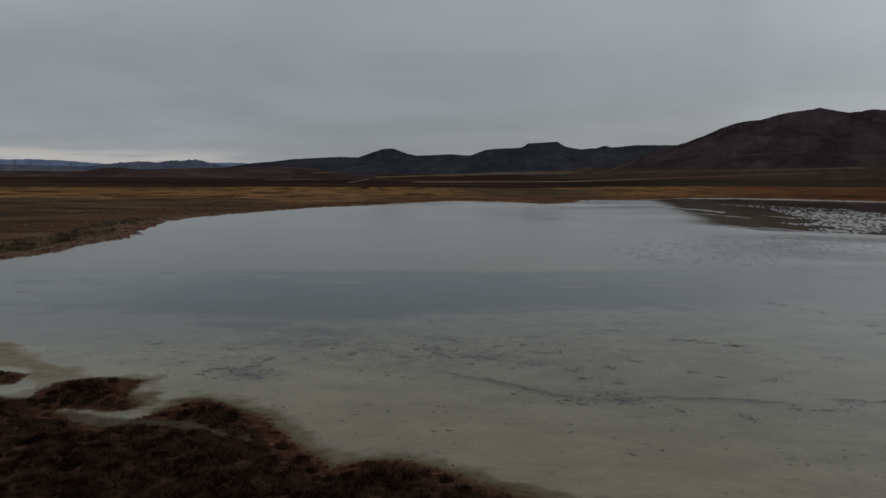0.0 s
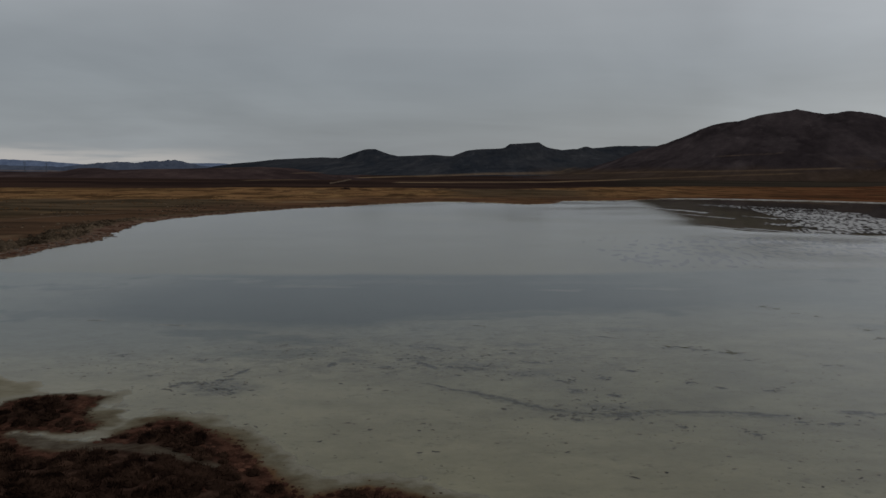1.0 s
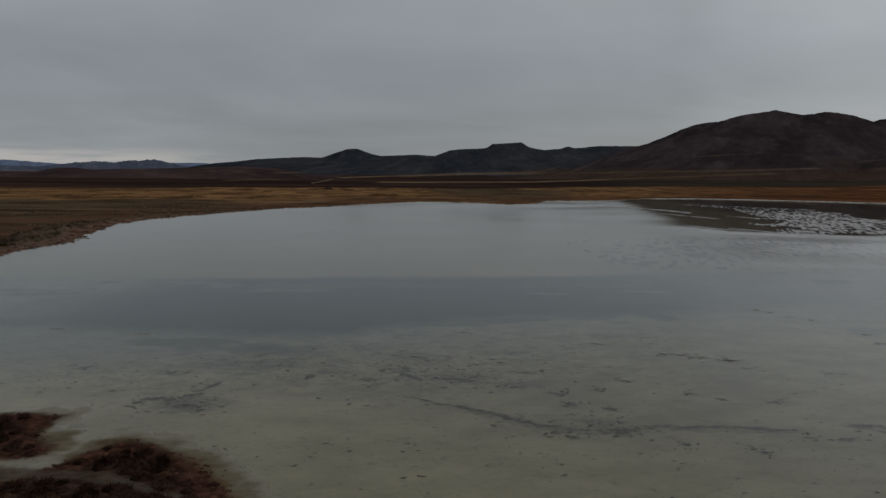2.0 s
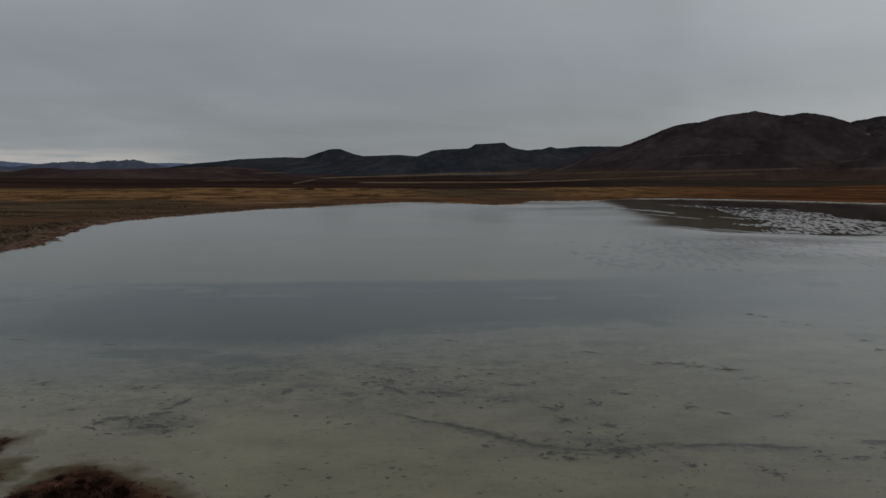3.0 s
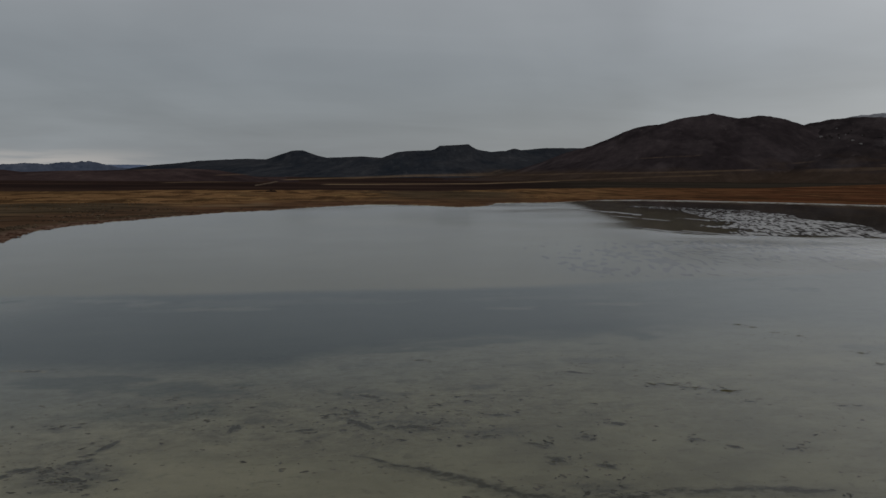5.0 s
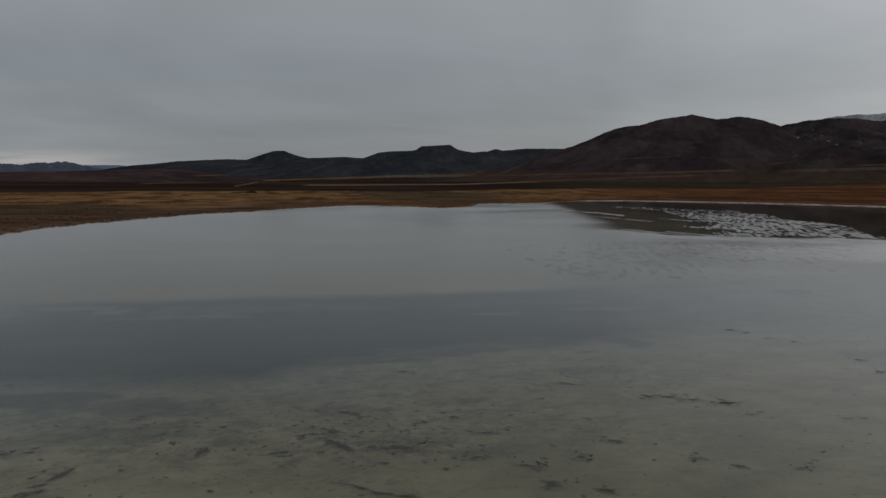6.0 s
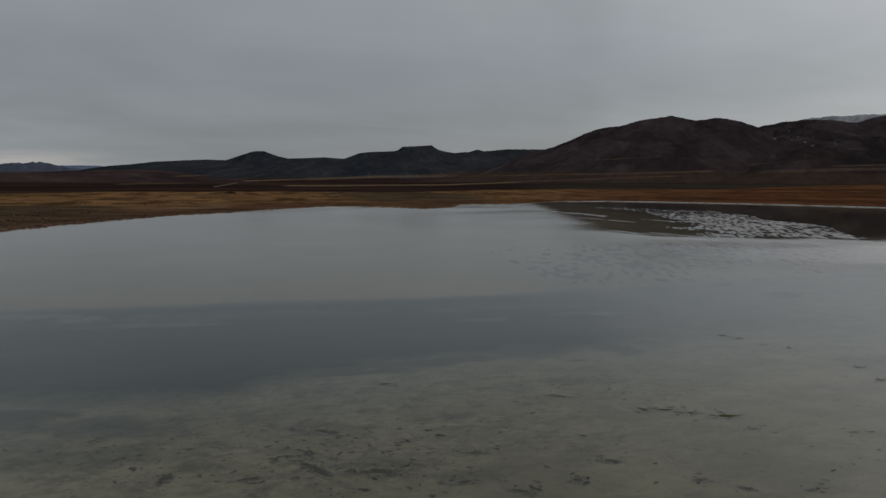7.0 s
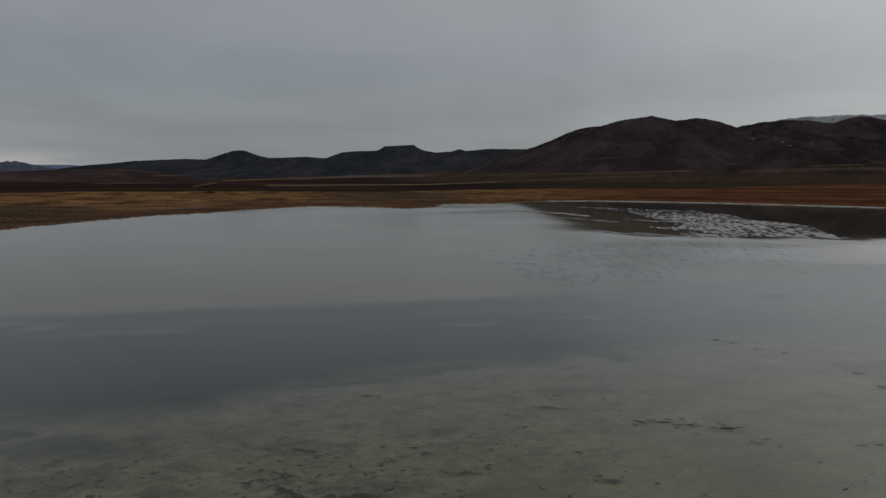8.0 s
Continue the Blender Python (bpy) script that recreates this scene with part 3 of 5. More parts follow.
    deep = step(upper + 2.2, upper - 2.2, Y) * step(lower - 2.6, lower + 3.0, Y) * step(-46, -24, X + 14 * (fbm(X * 0.06, Y * 0.06, 45, 3) - 0.5)) * step(62, 26, X) * (0.55 + 0.45 * step(34, 14, X + 8 * (fbm(X * 0.07, Y * 0.12, 57, 4) - 0.5)))
    # dark tongues that reach into the pale silt
    tongue = step(0.60, 0.70, fbm(X * 0.10 + 3, Y * 0.22, 33, 4)) * step(lower - 16, lower - 2, Y) * step(upper, upper - 3, Y)
    deep = np.clip(np.maximum(deep, 0.65 * tongue), 0, 1)
    # pale silt smears inside the dark band
    smear = step(0.60, 0.72, fbm(X * 0.05 + 7, Y * 0.16, 43, 5, 0.6)) * step(upper - 22, upper - 4, Y)
    deep = deep * (1 - 0.22 * smear)
    for cx, cy, lx, ly in ((-23, 82.5, 2.6, 2.0), (-14.5, 79.7, 4.2, 1.1), (24.8, 79.5, 4.5, 1.0), (-27, 85, 5.0, 1.2), (14, 78, 3.0, 0.8)):
        deep = deep * (1 - 0.6 * step(0.0, 0.9, 1.2 - np.hypot((X - cx) / lx, (Y - cy) / ly) + 1.2 * (fbm(X * 0.5, Y * 0.9, 48, 3) - 0.5)))
    # sky reflection put into the bed's colour: greyer towards the dark band, along the left bank and past the clumps on
    # the right
    sky_on_bed = np.maximum(0.8 * step(-6, -26, X + 6 * (n2 - 0.5)) * step(43, 55, Y), 0.5 * step(lower - 13, lower, Y + 8 * (n2 - 0.5)))
    sky_on_bed = np.maximum(sky_on_bed, 0.8 * step(27, 44, X + 0.25 * (Y - 70)) * step(56, 72, Y)) * step(upper + 15, upper, Y)
    # past the clumps the bluish reflection also takes a share of the dark colour
    deep = np.maximum(deep, 0.20 * step(27, 44, X + 0.25 * (Y - 70)) * step(60, 74, Y) * step(130, 100, Y))
    far_bed = step(upper - 2.2, upper + 2.2, Y)
    # the dark hill's reflection in the calm water round the bars, put into the bed's colour
    still = step(20, 50, X - 67 - 0.2 * (Y - 160)) * step(150, 165, Y)
    still = 0.85 * still
    algae = mud_flat(X, Y, D) * step(0.9, 0.5, D)
    sand = sand_film(X, Y)
    shallow = step(-18, -4, D) * near
    mottle = np.exp(-((X + 3) / 22) ** 2) * step(41, 48, Y + 5 * (fbm(X * 0.12, Y * 0.2, 46, 3) - 0.5)) * step(67, 60, Y)
    # soft grey smudges of finer silt
    smudge = np.zeros_like(X)
    for cx, cy, lx, ly in ((-0.3, 59.0, 1.6, 1.0), (2.4, 58.6, 1.0, 0.5), (-9.0, 52.8, 2.8, 1.3), (-6.4, 56.3, 1.2, 0.6), (-14.1, 51.8, 2.4, 1.1), (-11.6, 54.0, 1.5, 0.9), (-17.3, 53.3, 1.3, 1.4),
                           (-0.5, 52.0, 2.0, 0.8), (7.2, 53.1, 1.2, 0.6), (2.2, 47.6, 2.2, 1.0), (-12.9, 42.0, 2.4, 1.6), (9.6, 38.6, 2.0, 1.2), (6.0, 45.5, 1.8, 0.8), (16.0, 58.5, 3.0, 0.9)):
        near_it = np.hypot((X - cx) / lx, (Y - cy) / ly)
        smudge = np.maximum(smudge, step(0.0, 0.9, 1.25 - near_it + 1.5 * (fbm(X * 1.1, Y * 1.6, 49, 4, 0.6) - 0.5)))
    isl = islands(X, Y)
    marsh = np.clip(step(-0.1, 0.6, D) + step(-0.02, 0.1, isl), 0, 1) * near
    rim = marsh * step(1.9, 0.5, np.maximum(D, 3.2 * isl) + 1.6 * (fbm(X * 0.6, Y * 0.6, 39, 3) - 0.5))
    for key, val in (("gold", gold), ("rust", rust), ("soil", soil), ("damp", damp), ("grazed", 0.85 * step(10, 18, deg)), ("pale", pale), ("furrow", furrow), ("marsh", marsh), ("rim", rim), ("shore", shore),
                     ("bed", bed), ("deep", deep), ("far_bed", far_bed), ("sky_on_bed", sky_on_bed), ("bare_sand", bare_sand(X, Y)), ("still", still), ("algae", algae), ("sand", sand), ("shallow", shallow), ("mottle", mottle), ("smudge", smudge)):
        put_attribute(ob, key, val)
    return tagged(ob, "wide dry steppe plain with golden grass, ploughed soil and pale lake bed", "ground", kind="structure")


ground = build_ground()


def build_water():
    x = np.arange(-100, 351, 2.5)
    y = np.arange(-40, 446, 2.5)
    X, Y = np.meshgrid(x, y)
    ob = grid_mesh("water", X, Y, np.zeros_like(X), MAT_WATER)
    # sheltered from the wind round the mud bars; in front of them a breeze roughens it
    rim = np.interp(X, [60, 70, 74, 91, 112, 122, 135, 200], [190, 178, 167, 158, 155, 149, 155, 160]) + 16 * (fbm(X * 0.09, Y * 0.05, 99, 4, 0.6) - 0.5)
    calm = step(-9, 8, X - 67 - 0.2 * (Y - 160)) * step(-4, 5, Y - rim)
    calm = calm - 0.62 * step(24, 62, X) * step(58, 92, Y) * step(3, -5, Y - rim)
    put_attribute(ob, "calm", calm)
    return tagged(ob, "shallow still grey lake water reflecting the overcast sky", "lake", kind="structure")


water = build_water()


# ---- hills ----
def polar_hill(name, material, profile, front, crest, rear, label, seed, rough=0.12, steep=1.25, step_deg=0.12, sharp=0.0, rows=170, category="hill", jag=0.035):
    """A hill as a sheet round the plain's middle. profile: (bearing, rise over the eye in degrees) along its crest."""
    bear, rise = np.array(profile).T
    az = np.arange(bear[0], bear[-1] + 1e-6, step_deg)
    el = np.interp(az, bear, rise)
    k = np.array([1, 2, 1]) / 4.0
    if sharp < 1:
        el = np.convolve(np.pad(el, 1, mode="edge"), k, "valid")
    a = np.radians(az)
    wander = 1 + 0.10 * (fbm(az * 0.16, az * 0 + seed, seed, 3) - 0.5)
    s = np.concatenate([np.linspace(0, 1, rows - 50) ** 1.35, np.linspace(1, 2, 51)[1:]])[:, None]
    rc = crest * wander[None, :]
    R = np.where(s < 1, front + (rc - front) * s, rc + (rear - rc) * (s - 1))
    A = np.broadcast_to(a[None, :], R.shape)
    X, Y = CENTRE[0] + R * np.sin(A), CENTRE[1] + R * np.cos(A)
    base, _ = ground_height(X, Y)
    top = EYE_Z + rc * np.tan(np.radians(el))[None, :]
    up = np.where(s < 1, np.clip(s, 0, 1) ** steep, np.clip(2 - s, 0, 1) ** 1.1)
    relief = np.maximum(top - base, 0)
    w = 240.0
    # folds and gullies run down the slope
    side, down = A * crest, R * 0.45
    gully = np.abs(fbm(side / w, down / w, seed + 5, 6, 0.6) - 0.5) * 2
    hump = fbm(side / (2.6 * w), down / (2.0 * w), seed + 9, 4) - 0.5
    body = np.clip(up * (1 - up) * 4, 0, 1)
    Z = base - 6.0 * (up < 0.001) + relief * up + relief * body * (rough * 1.6 * hump - rough * (0.5 - gully) * 0.9)
    crag = fbm(az * 2.4, az * 0 + 3.1, seed + 2, 5, 0.65) - 0.5
    Z = Z + relief * np.clip(1 - np.abs(s - 1) * 6, 0, 1) * jag * crag[None, :]
    Z = Z + 5.0 * body * (fbm(side / 38, down / 50, seed + 4, 4, 0.6) - 0.5)
    ob = grid_mesh(name, X, Y, Z, material)
    field, fallow = field_bands(X, Y, Z)
    put_attribute(ob, "field", field)
    put_attribute(ob, "fallow", fallow)
    return tagged(ob, label, category)


polar_hill("far_mountain_range", MAT_HAZE_PALE,
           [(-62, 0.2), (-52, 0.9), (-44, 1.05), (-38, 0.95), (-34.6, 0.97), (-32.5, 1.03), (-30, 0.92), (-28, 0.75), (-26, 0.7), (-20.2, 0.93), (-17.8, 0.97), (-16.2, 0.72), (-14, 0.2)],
           4300, 4550, 4800, "mountain range far off under cloud, coloured pale blue-grey for haze", 61, 0.08, jag=0.12)
polar_hill("hazy_mountain_range", MAT_HAZE_BLUE,
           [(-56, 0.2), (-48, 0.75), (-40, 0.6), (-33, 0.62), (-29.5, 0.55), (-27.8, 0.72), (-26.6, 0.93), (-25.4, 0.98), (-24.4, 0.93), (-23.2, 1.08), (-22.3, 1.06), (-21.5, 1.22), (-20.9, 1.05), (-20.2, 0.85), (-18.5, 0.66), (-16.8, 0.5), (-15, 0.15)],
           3500, 3900, 4250, "dark mountain range with a low peak, coloured blue-grey for haze", 62, 0.10, step_deg=0.06, jag=0.30)
polar_hill("long_ridge", MAT_RIDGE,
           [(-21, 0.1), (-18.6, 0.72), (-17.0, 0.97), (-15.6, 1.1), (-13.8, 1.33), (-10.2, 1.55), (-8.5, 1.52), (-6, 1.66), (-3.5, 1.72), (-0.7, 1.85), (0.85, 1.75), (2.2, 2.26), (3.6, 2.36), (5.2, 2.43), (7, 2.5), (8.7, 2.45), (10.1, 2.3), (11, 2.38), (12, 2.42), (12.8, 2.45), (14.6, 2.62), (17.4, 2.58), (19, 2.5), (22, 2.2), (26, 1.2)],
           1900, 3300, 4000, "long dark brown ridge of bare hills", 63, 0.12)
polar_hill("conical_hill", MAT_RIDGE,
           [(-11, 0.5), (-9.2, 1.35), (-8.4, 1.58), (-7.4, 1.94), (-6.5, 2.24), (-6.2, 2.28), (-5.6, 2.28), (-5.2, 2.13), (-4.4, 1.86), (-3.5, 1.68), (-1.5, 1.4), (0, 0.5)],
           2500, 3150, 3600, "dark rounded conical hill on the ridge", 64, 0.06, sharp=1, jag=0.012)
polar_hill("mesa", MAT_RIDGE,
           [(2.5, 1.2), (4.6, 2.3), (5.3, 2.5), (5.7, 2.78), (6.4, 2.82), (7.2, 2.86), (8.1, 2.93), (8.2, 2.88), (8.45, 2.7), (8.8, 2.52), (9.8, 2.3), (12, 1.2)],
           2500, 3120, 3600, "flat-topped dark mesa with steep sides", 65, 0.06, step_deg=0.05, sharp=1, jag=0.012)
polar_hill("rocky_knoll", MAT_RIDGE,
           [(10, 1.4), (11.2, 2.36), (11.7, 2.5), (12.0, 2.58), (12.3, 2.5), (12.7, 2.4), (14.5, 1.5)],
           2600, 3100, 3500, "small rocky knoll on the ridge", 66, 0.06, step_deg=0.1)
polar_hill("big_hill", MAT_HILL,
           [(6, -0.3), (9, 0.2), (12, 0.75), (14.3, 1.45), (16, 2.15), (17.4, 2.56), (18.4, 2.84), (19.7, 3.35), (20.8, 3.86), (21.7, 4.19), (22.6, 4.35), (23.5, 4.42), (24.3, 4.62), (25.2, 4.9), (26.5, 5.02), (27.5, 5.2), (28.3, 4.98), (29.3, 4.74), (30.1, 4.84), (30.9, 4.95), (31.7, 4.8), (32.4, 4.68), (33.7, 4.15), (36, 3.4), (39, 2.2), (42, 0.6)],
           1250, 2500, 3400, "large bare dark brown hill with twin rounded tops", 67, 0.10, 1.4)
polar_hill("side_hill", MAT_SIDE,
           [(29, 1.5), (32, 3.7), (33.7, 4.14), (35.4, 4.47), (36.9, 4.58), (38.6, 4.52), (39.8, 4.3), (42, 4.1), (46, 4.2), (52, 3.4), (60, 1.0)],
           1200, 2750, 3500, "dark scrubby hillside with pale outcrops", 68, 0.13, 1.3)
polar_hill("round_hill", MAT_HILL,
           [(37.5, 2.4), (39.6, 4.1), (40.6, 4.4), (41.4, 4.6), (42.0, 4.66), (42.6, 4.58), (43.7, 4.25), (45, 3.8), (48, 2.2)],
           1900, 2600, 3100, "dark rounded hilltop", 69, 0.07, 1.2)
polar_hill("snowy_plateau", MAT_SNOW,
           [(33, 3.0), (35.5, 4.35), (37, 4.66), (37.8, 4.74), (39.5, 4.79), (41.3, 4.8), (43.6, 4.7), (48, 4.5), (56, 3.2), (62, 1.0)],
           3000, 4000, 4700, "broad plateau with thin snow along its top", 70, 0.05)
polar_hill("low_foothill", MAT_FOOT,
           [(-60, -0.3), (-45, 0.1), (-36, 0.12), (-32, 0.1), (-29.5, 0.18), (-28.2, 0.46), (-27, 0.5), (-25.8, 0.34), (-23.5, 0.45), (-21, 0.5), (-18, 0.62), (-15, 0.72), (-12.5, 0.62), (-10.5, 0.3), (-8.5, -0.1), (-6, -0.4)],
           950, 1750, 2300, "low red-brown foothill of bare soil", 71, 0.2, 1.1)


# ---- places on the plan, from a bearing and a rise ----
def on_ground(bearing, rise):
    """Where the sight line from the walk's middle with this bearing and rise (degrees) meets the ground."""
    a = radians(bearing)
    r = np.geomspace(30, 4500, 4000)
    x, y = CENTRE[0] + r * math.sin(a), CENTRE[1] + r * math.cos(a)
    z, _ = ground_height(x, y)
    k = int(np.argmax(z >= EYE_Z + r * math.tan(radians(rise))))
    return float(x[k]), float(y[k]), float(z[k])


def shore_strip(name, material, b0, b1, d0, d1, lift, step_deg=0.12, cells=4):
    """A strip of ground between two distances from the shore, over a range of bearings."""
    r = np.arange(60.0, 620.0, 0.5)
    az = np.arange(b0, b1, step_deg)
    rows = []
    for b in az:
        a = radians(b)
        _, d = ground_height(r * math.sin(a), r * math.cos(a))
        i0 = int(np.argmax(d > d0)) if (d > d0).any() else 0
        i1 = i0 + int(np.argmax(d[i0:] > d1))
        wide = (r[i1] - r[i0]) * (0.75 + 0.5 * float(vnoise(b * 1.7, 3.3, 91))) * min(1.0, 0.08 + (b - b0) / 5)
        rows.append([r[i0] + wide * k / cells for k in range(cells + 1)])
    R = np.array(rows).T
    A = np.radians(az)[None, :] * np.ones_like(R)
    X, Y = R * np.sin(A), R * np.cos(A)
    Z, _ = ground_height(X, Y)
    return grid_mesh(name, X, Y, Z + lift, material)


# ---- salt rim and mud ----
def salt_material():
    m = Nodes("white_salt_crust")
    n = m.noise(0.4, 6, 0.6)
    return m.surface(m.mix(m.span(n, 0.3, 0.7), (0.42, 0.41, 0.37), (0.66, 0.65, 0.60)), 0.8, m.bump(n, 0.4, 0.1))


def mud_material():
    m = Nodes("wet_grey_mud")
    n = m.noise(0.8, 5, 0.6)
    return m.surface(m.mix(m.span(n, 0.3, 0.7), (0.31, 0.30, 0.285), (0.41, 0.40, 0.38)), 0.5, m.bump(n, 0.3, 0.05), 0.5)


def dark_silt_material():
    """Rotted silt: dark where it lies thick, thinning out to the pale bed."""
    m = Nodes("dark_rotted_silt")
    n = m.noise(3.0, 6, 0.68, (0.8, 1.2, 1))
    dark = m.mix(m.span(n, 0.35, 0.65), (0.060, 0.052, 0.018), (0.120, 0.104, 0.048))
    thin = m.mix(m.span(n, 0.3, 0.7), (0.38, 0.345, 0.232), (0.46, 0.42, 0.283))
    core = m.math("ADD", m.attribute("core"), m.span(n, 0.3, 0.7, -0.22, 0.22))
    return m.surface(m.mix(m.span(core, 0.04, 0.70), thin, dark), 0.9, m.bump(n, 0.4, 0.05))


MAT_SALT, MAT_MUD, MAT_SILT = salt_material(), mud_material(), dark_silt_material()
MAT_FLECK = plain_material("crumbs_of_dark_silt", (0.13, 0.122, 0.098), (0.22, 0.208, 0.168), 3.0, 0.9, 0.3)
tagged(shore_strip("salt_rim", MAT_SALT, 17.8, 52, 0.4, 4.6, 0.05), "thin white salt crust along the far waterline", "salt crust", kind="structure")


# outline of the bars, and the thin spits beside them
BARS = [(85, 161), (100, 159), (112, 157), (118, 152), (127, 164), (138, 181), (147, 207), (147, 232), (157, 248), (165, 287), (157, 304), (145, 325),
        (130, 346), (122, 331), (130, 286), (116, 250), (113, 226), (100, 219), (107, 210), (94, 202), (90, 191), (97, 180), (84, 172)]
THIN_BARS = [((91, 292), (98, 262), 2.2), ((97, 268), (98, 254), 1.6), ((86, 246), (93.5, 218), 1.0), ((71, 187), (78.5, 167), 1.0), ((79, 176), (86, 160), 1.2), ((104, 232), (108, 222), 1.0), ((74, 176), (79, 166), 0.7)]


def build_mud_bars():
    """Low rippled mud bars that just break the calm water."""
    x, y = np.arange(62, 174, 0.22), np.arange(140, 354, 0.5)
    X, Y = np.meshgrid(x, y)
    inside = -shore_distance(X + 7 * (fbm(X * 0.05, Y * 0.03, 81, 4) - 0.5), Y + 18 * (fbm(X * 0.06, Y * 0.03, 82, 4) - 0.5), BARS)
    # short furrows between the crests, long across the lake and slightly askew
    warp = 1.3 * (fbm(X * 0.10, Y * 0.03, 83, 3) - 0.5)
    v = 0.5 * X + 0.87 * Y
    u = 0.87 * X - 0.5 * Y + 0.13 * v
    web = 0.66 * vnoise(u / 0.66 + 0.6 * warp, v / 3.4, 84) + 0.34 * vnoise(u / 0.45 - warp, v / 2.3, 85)
    H = 0.16 * (web - 0.46) - 0.035 * step(5, 0, inside) * step(240, 190, Y) - 0.03 * step(230, 300, Y)
    H = H - 0.14 * step(1.5, -2.5, inside)
    # dark open pools on the bars' near left
    H = H - 0.09 * step(0.52, 0.62, fbm(X * 0.05 + 4, Y * 0.018, 93, 3)) * step(112, 96, X)
    for (ax, ay), (bx, by), half in THIN_BARS:
        ex, ey = bx - ax, by - ay
        t = np.clip(((X - ax) * ex + (Y - ay) * ey) / (ex * ex + ey * ey), 0, 1)
        gap = np.hypot(X - ax - t * ex, (Y - ay - t * ey) * 0.6)
        H = np.maximum(H, 0.05 * np.clip(1 - gap / half + 2.6 * (fbm(X * 0.45, Y * 0.16, 86, 4) - 0.52), -1, 0.6))
    H = np.clip(H, -0.06, 0.035)
    keep = H > -0.012
    quad = keep[:-1, :-1] | keep[1:, :-1] | keep[:-1, 1:] | keep[1:, 1:]
    used = np.zeros(X.shape, bool)
    used[:-1, :-1] |= quad
    used[1:, :-1] |= quad
    used[:-1, 1:] |= quad
    used[1:, 1:] |= quad
    index = np.cumsum(used.ravel()).reshape(used.shape) - 1
    i, j = np.nonzero(quad)
    faces = np.stack([index[i, j], index[i, j + 1], index[i + 1, j + 1], index[i + 1, j]], -1)
    verts = np.stack([X[used], Y[used], H[used]], -1)
    ob = mesh_object("mud_bars", verts.tolist(), faces.tolist(), MAT_MUD)
    return tagged(ob, "rippled wet grey mud bars breaking the calm water", "mud", kind="stuff")


build_mud_bars()


def build_ripples():
    """Ripples of darker silt just under the water, in front of the bars."""
    x, y = np.arange(28, 98, 0.22), np.arange(98, 150, 0.3)
    X, Y = np.meshgrid(x, y)
    bed = [(34, 117), (31, 106), (39, 103.5), (45, 105.5), (53, 113.5), (65, 116), (84, 126), (92, 133), (91, 140), (75, 141), (69, 144), (52, 141)]
    inside = -shore_distance(X + 5 * (fbm(X * 0.08, Y * 0.08, 87, 4) - 0.5), Y + 8 * (fbm(X * 0.08, Y * 0.08, 94, 4) - 0.5), bed)
    warp = 1.6 * (fbm(X * 0.10, Y * 0.06, 83, 3) - 0.5)
    size = 1.0 + 0.25 * step(70, 45, X)
    v = 0.45 * X + 0.89 * Y
    u = 0.89 * X - 0.45 * Y + 0.15 * v
    web = 0.75 * vnoise(u / (0.75 * size) + warp, v / (2.3 * size) + warp, 88) + 0.25 * vnoise(u / (0.45 * size) - warp, v / (1.4 * size), 89)
    f = 0.9 * (web - 0.54) + 0.07 * np.clip(inside / 5, -2, 0.6) + 0.10 * (fbm(X * 0.12, Y * 0.08, 92, 3) - 0.55)
    quad = (f[:-1, :-1] > 0) & (f[1:, 1:] > 0)
    used = np.zeros(X.shape, bool)
    for di in (0, 1):
        for dj in (0, 1):
            used[di:used.shape[0] - 1 + di, dj:used.shape[1] - 1 + dj] |= quad
    index = np.cumsum(used.ravel()).reshape(used.shape) - 1
    i, j = np.nonzero(quad)
    faces = np.stack([index[i, j], index[i, j + 1], index[i + 1, j + 1], index[i + 1, j]], -1)
    core = np.clip(f[used] / 0.09, 0, 1)
    verts = np.stack([X[used], Y[used], -0.012 + 0.006 * core], -1)
    ob = mesh_object("silt_ripples", verts.tolist(), faces.tolist(), MAT_RIPPLE)
    put_attribute(ob, "core", core)
    return tagged(ob, "faint ripples of brownish silt under shallow water", "mud", kind="stuff")


m_ripple = Nodes("brownish_silt")
MAT_RIPPLE = m_ripple.surface(m_ripple.mix(m_ripple.span(m_ripple.attribute("core"), 0.0, 0.9), (0.43, 0.357, 0.272), m_ripple.mix(m_ripple.noise(0.3), (0.150, 0.118, 0.084), (0.195, 0.155, 0.112))), 0.9)
build_ripples()


# ---- dark marks on the lake bed ----
def blob(length, width, turn, rng, rings=2, spokes=20, thick=0.012):
    """A ragged flat clump, thicker in its middle."""
    verts, faces = [(0, 0, thick)], []
    ph = [rng.uniform(0, 6.28) for _ in range(3)]
    for k in range(1, rings + 1):
        f = k / rings
        for s in range(spokes):
            a = 2 * math.pi * s / spokes
            w = 1 + 0.28 * math.sin(2 * a + ph[0]) + 0.2 * math.sin(3 * a + ph[1]) + 0.16 * math.sin(5 * a + ph[2]) + rng.uniform(-0.30, 0.30)
            x, y = f * w * length / 2 * math.cos(a), f * w * width / 2 * math.sin(a)
            verts.append((x * math.cos(turn) - y * math.sin(turn), x * math.sin(turn) + y * math.cos(turn), thick * (1 - f) - 0.004 * (k == rings)))
    for s in range(spokes):
        n = (s + 1) % spokes
        faces.append((0, 1 + s, 1 + n))
        for k in range(rings - 1):
            p = 1 + k * spokes
            faces.append((p + s, p + spokes + s, p + spokes + n, p + n))
    return verts, faces


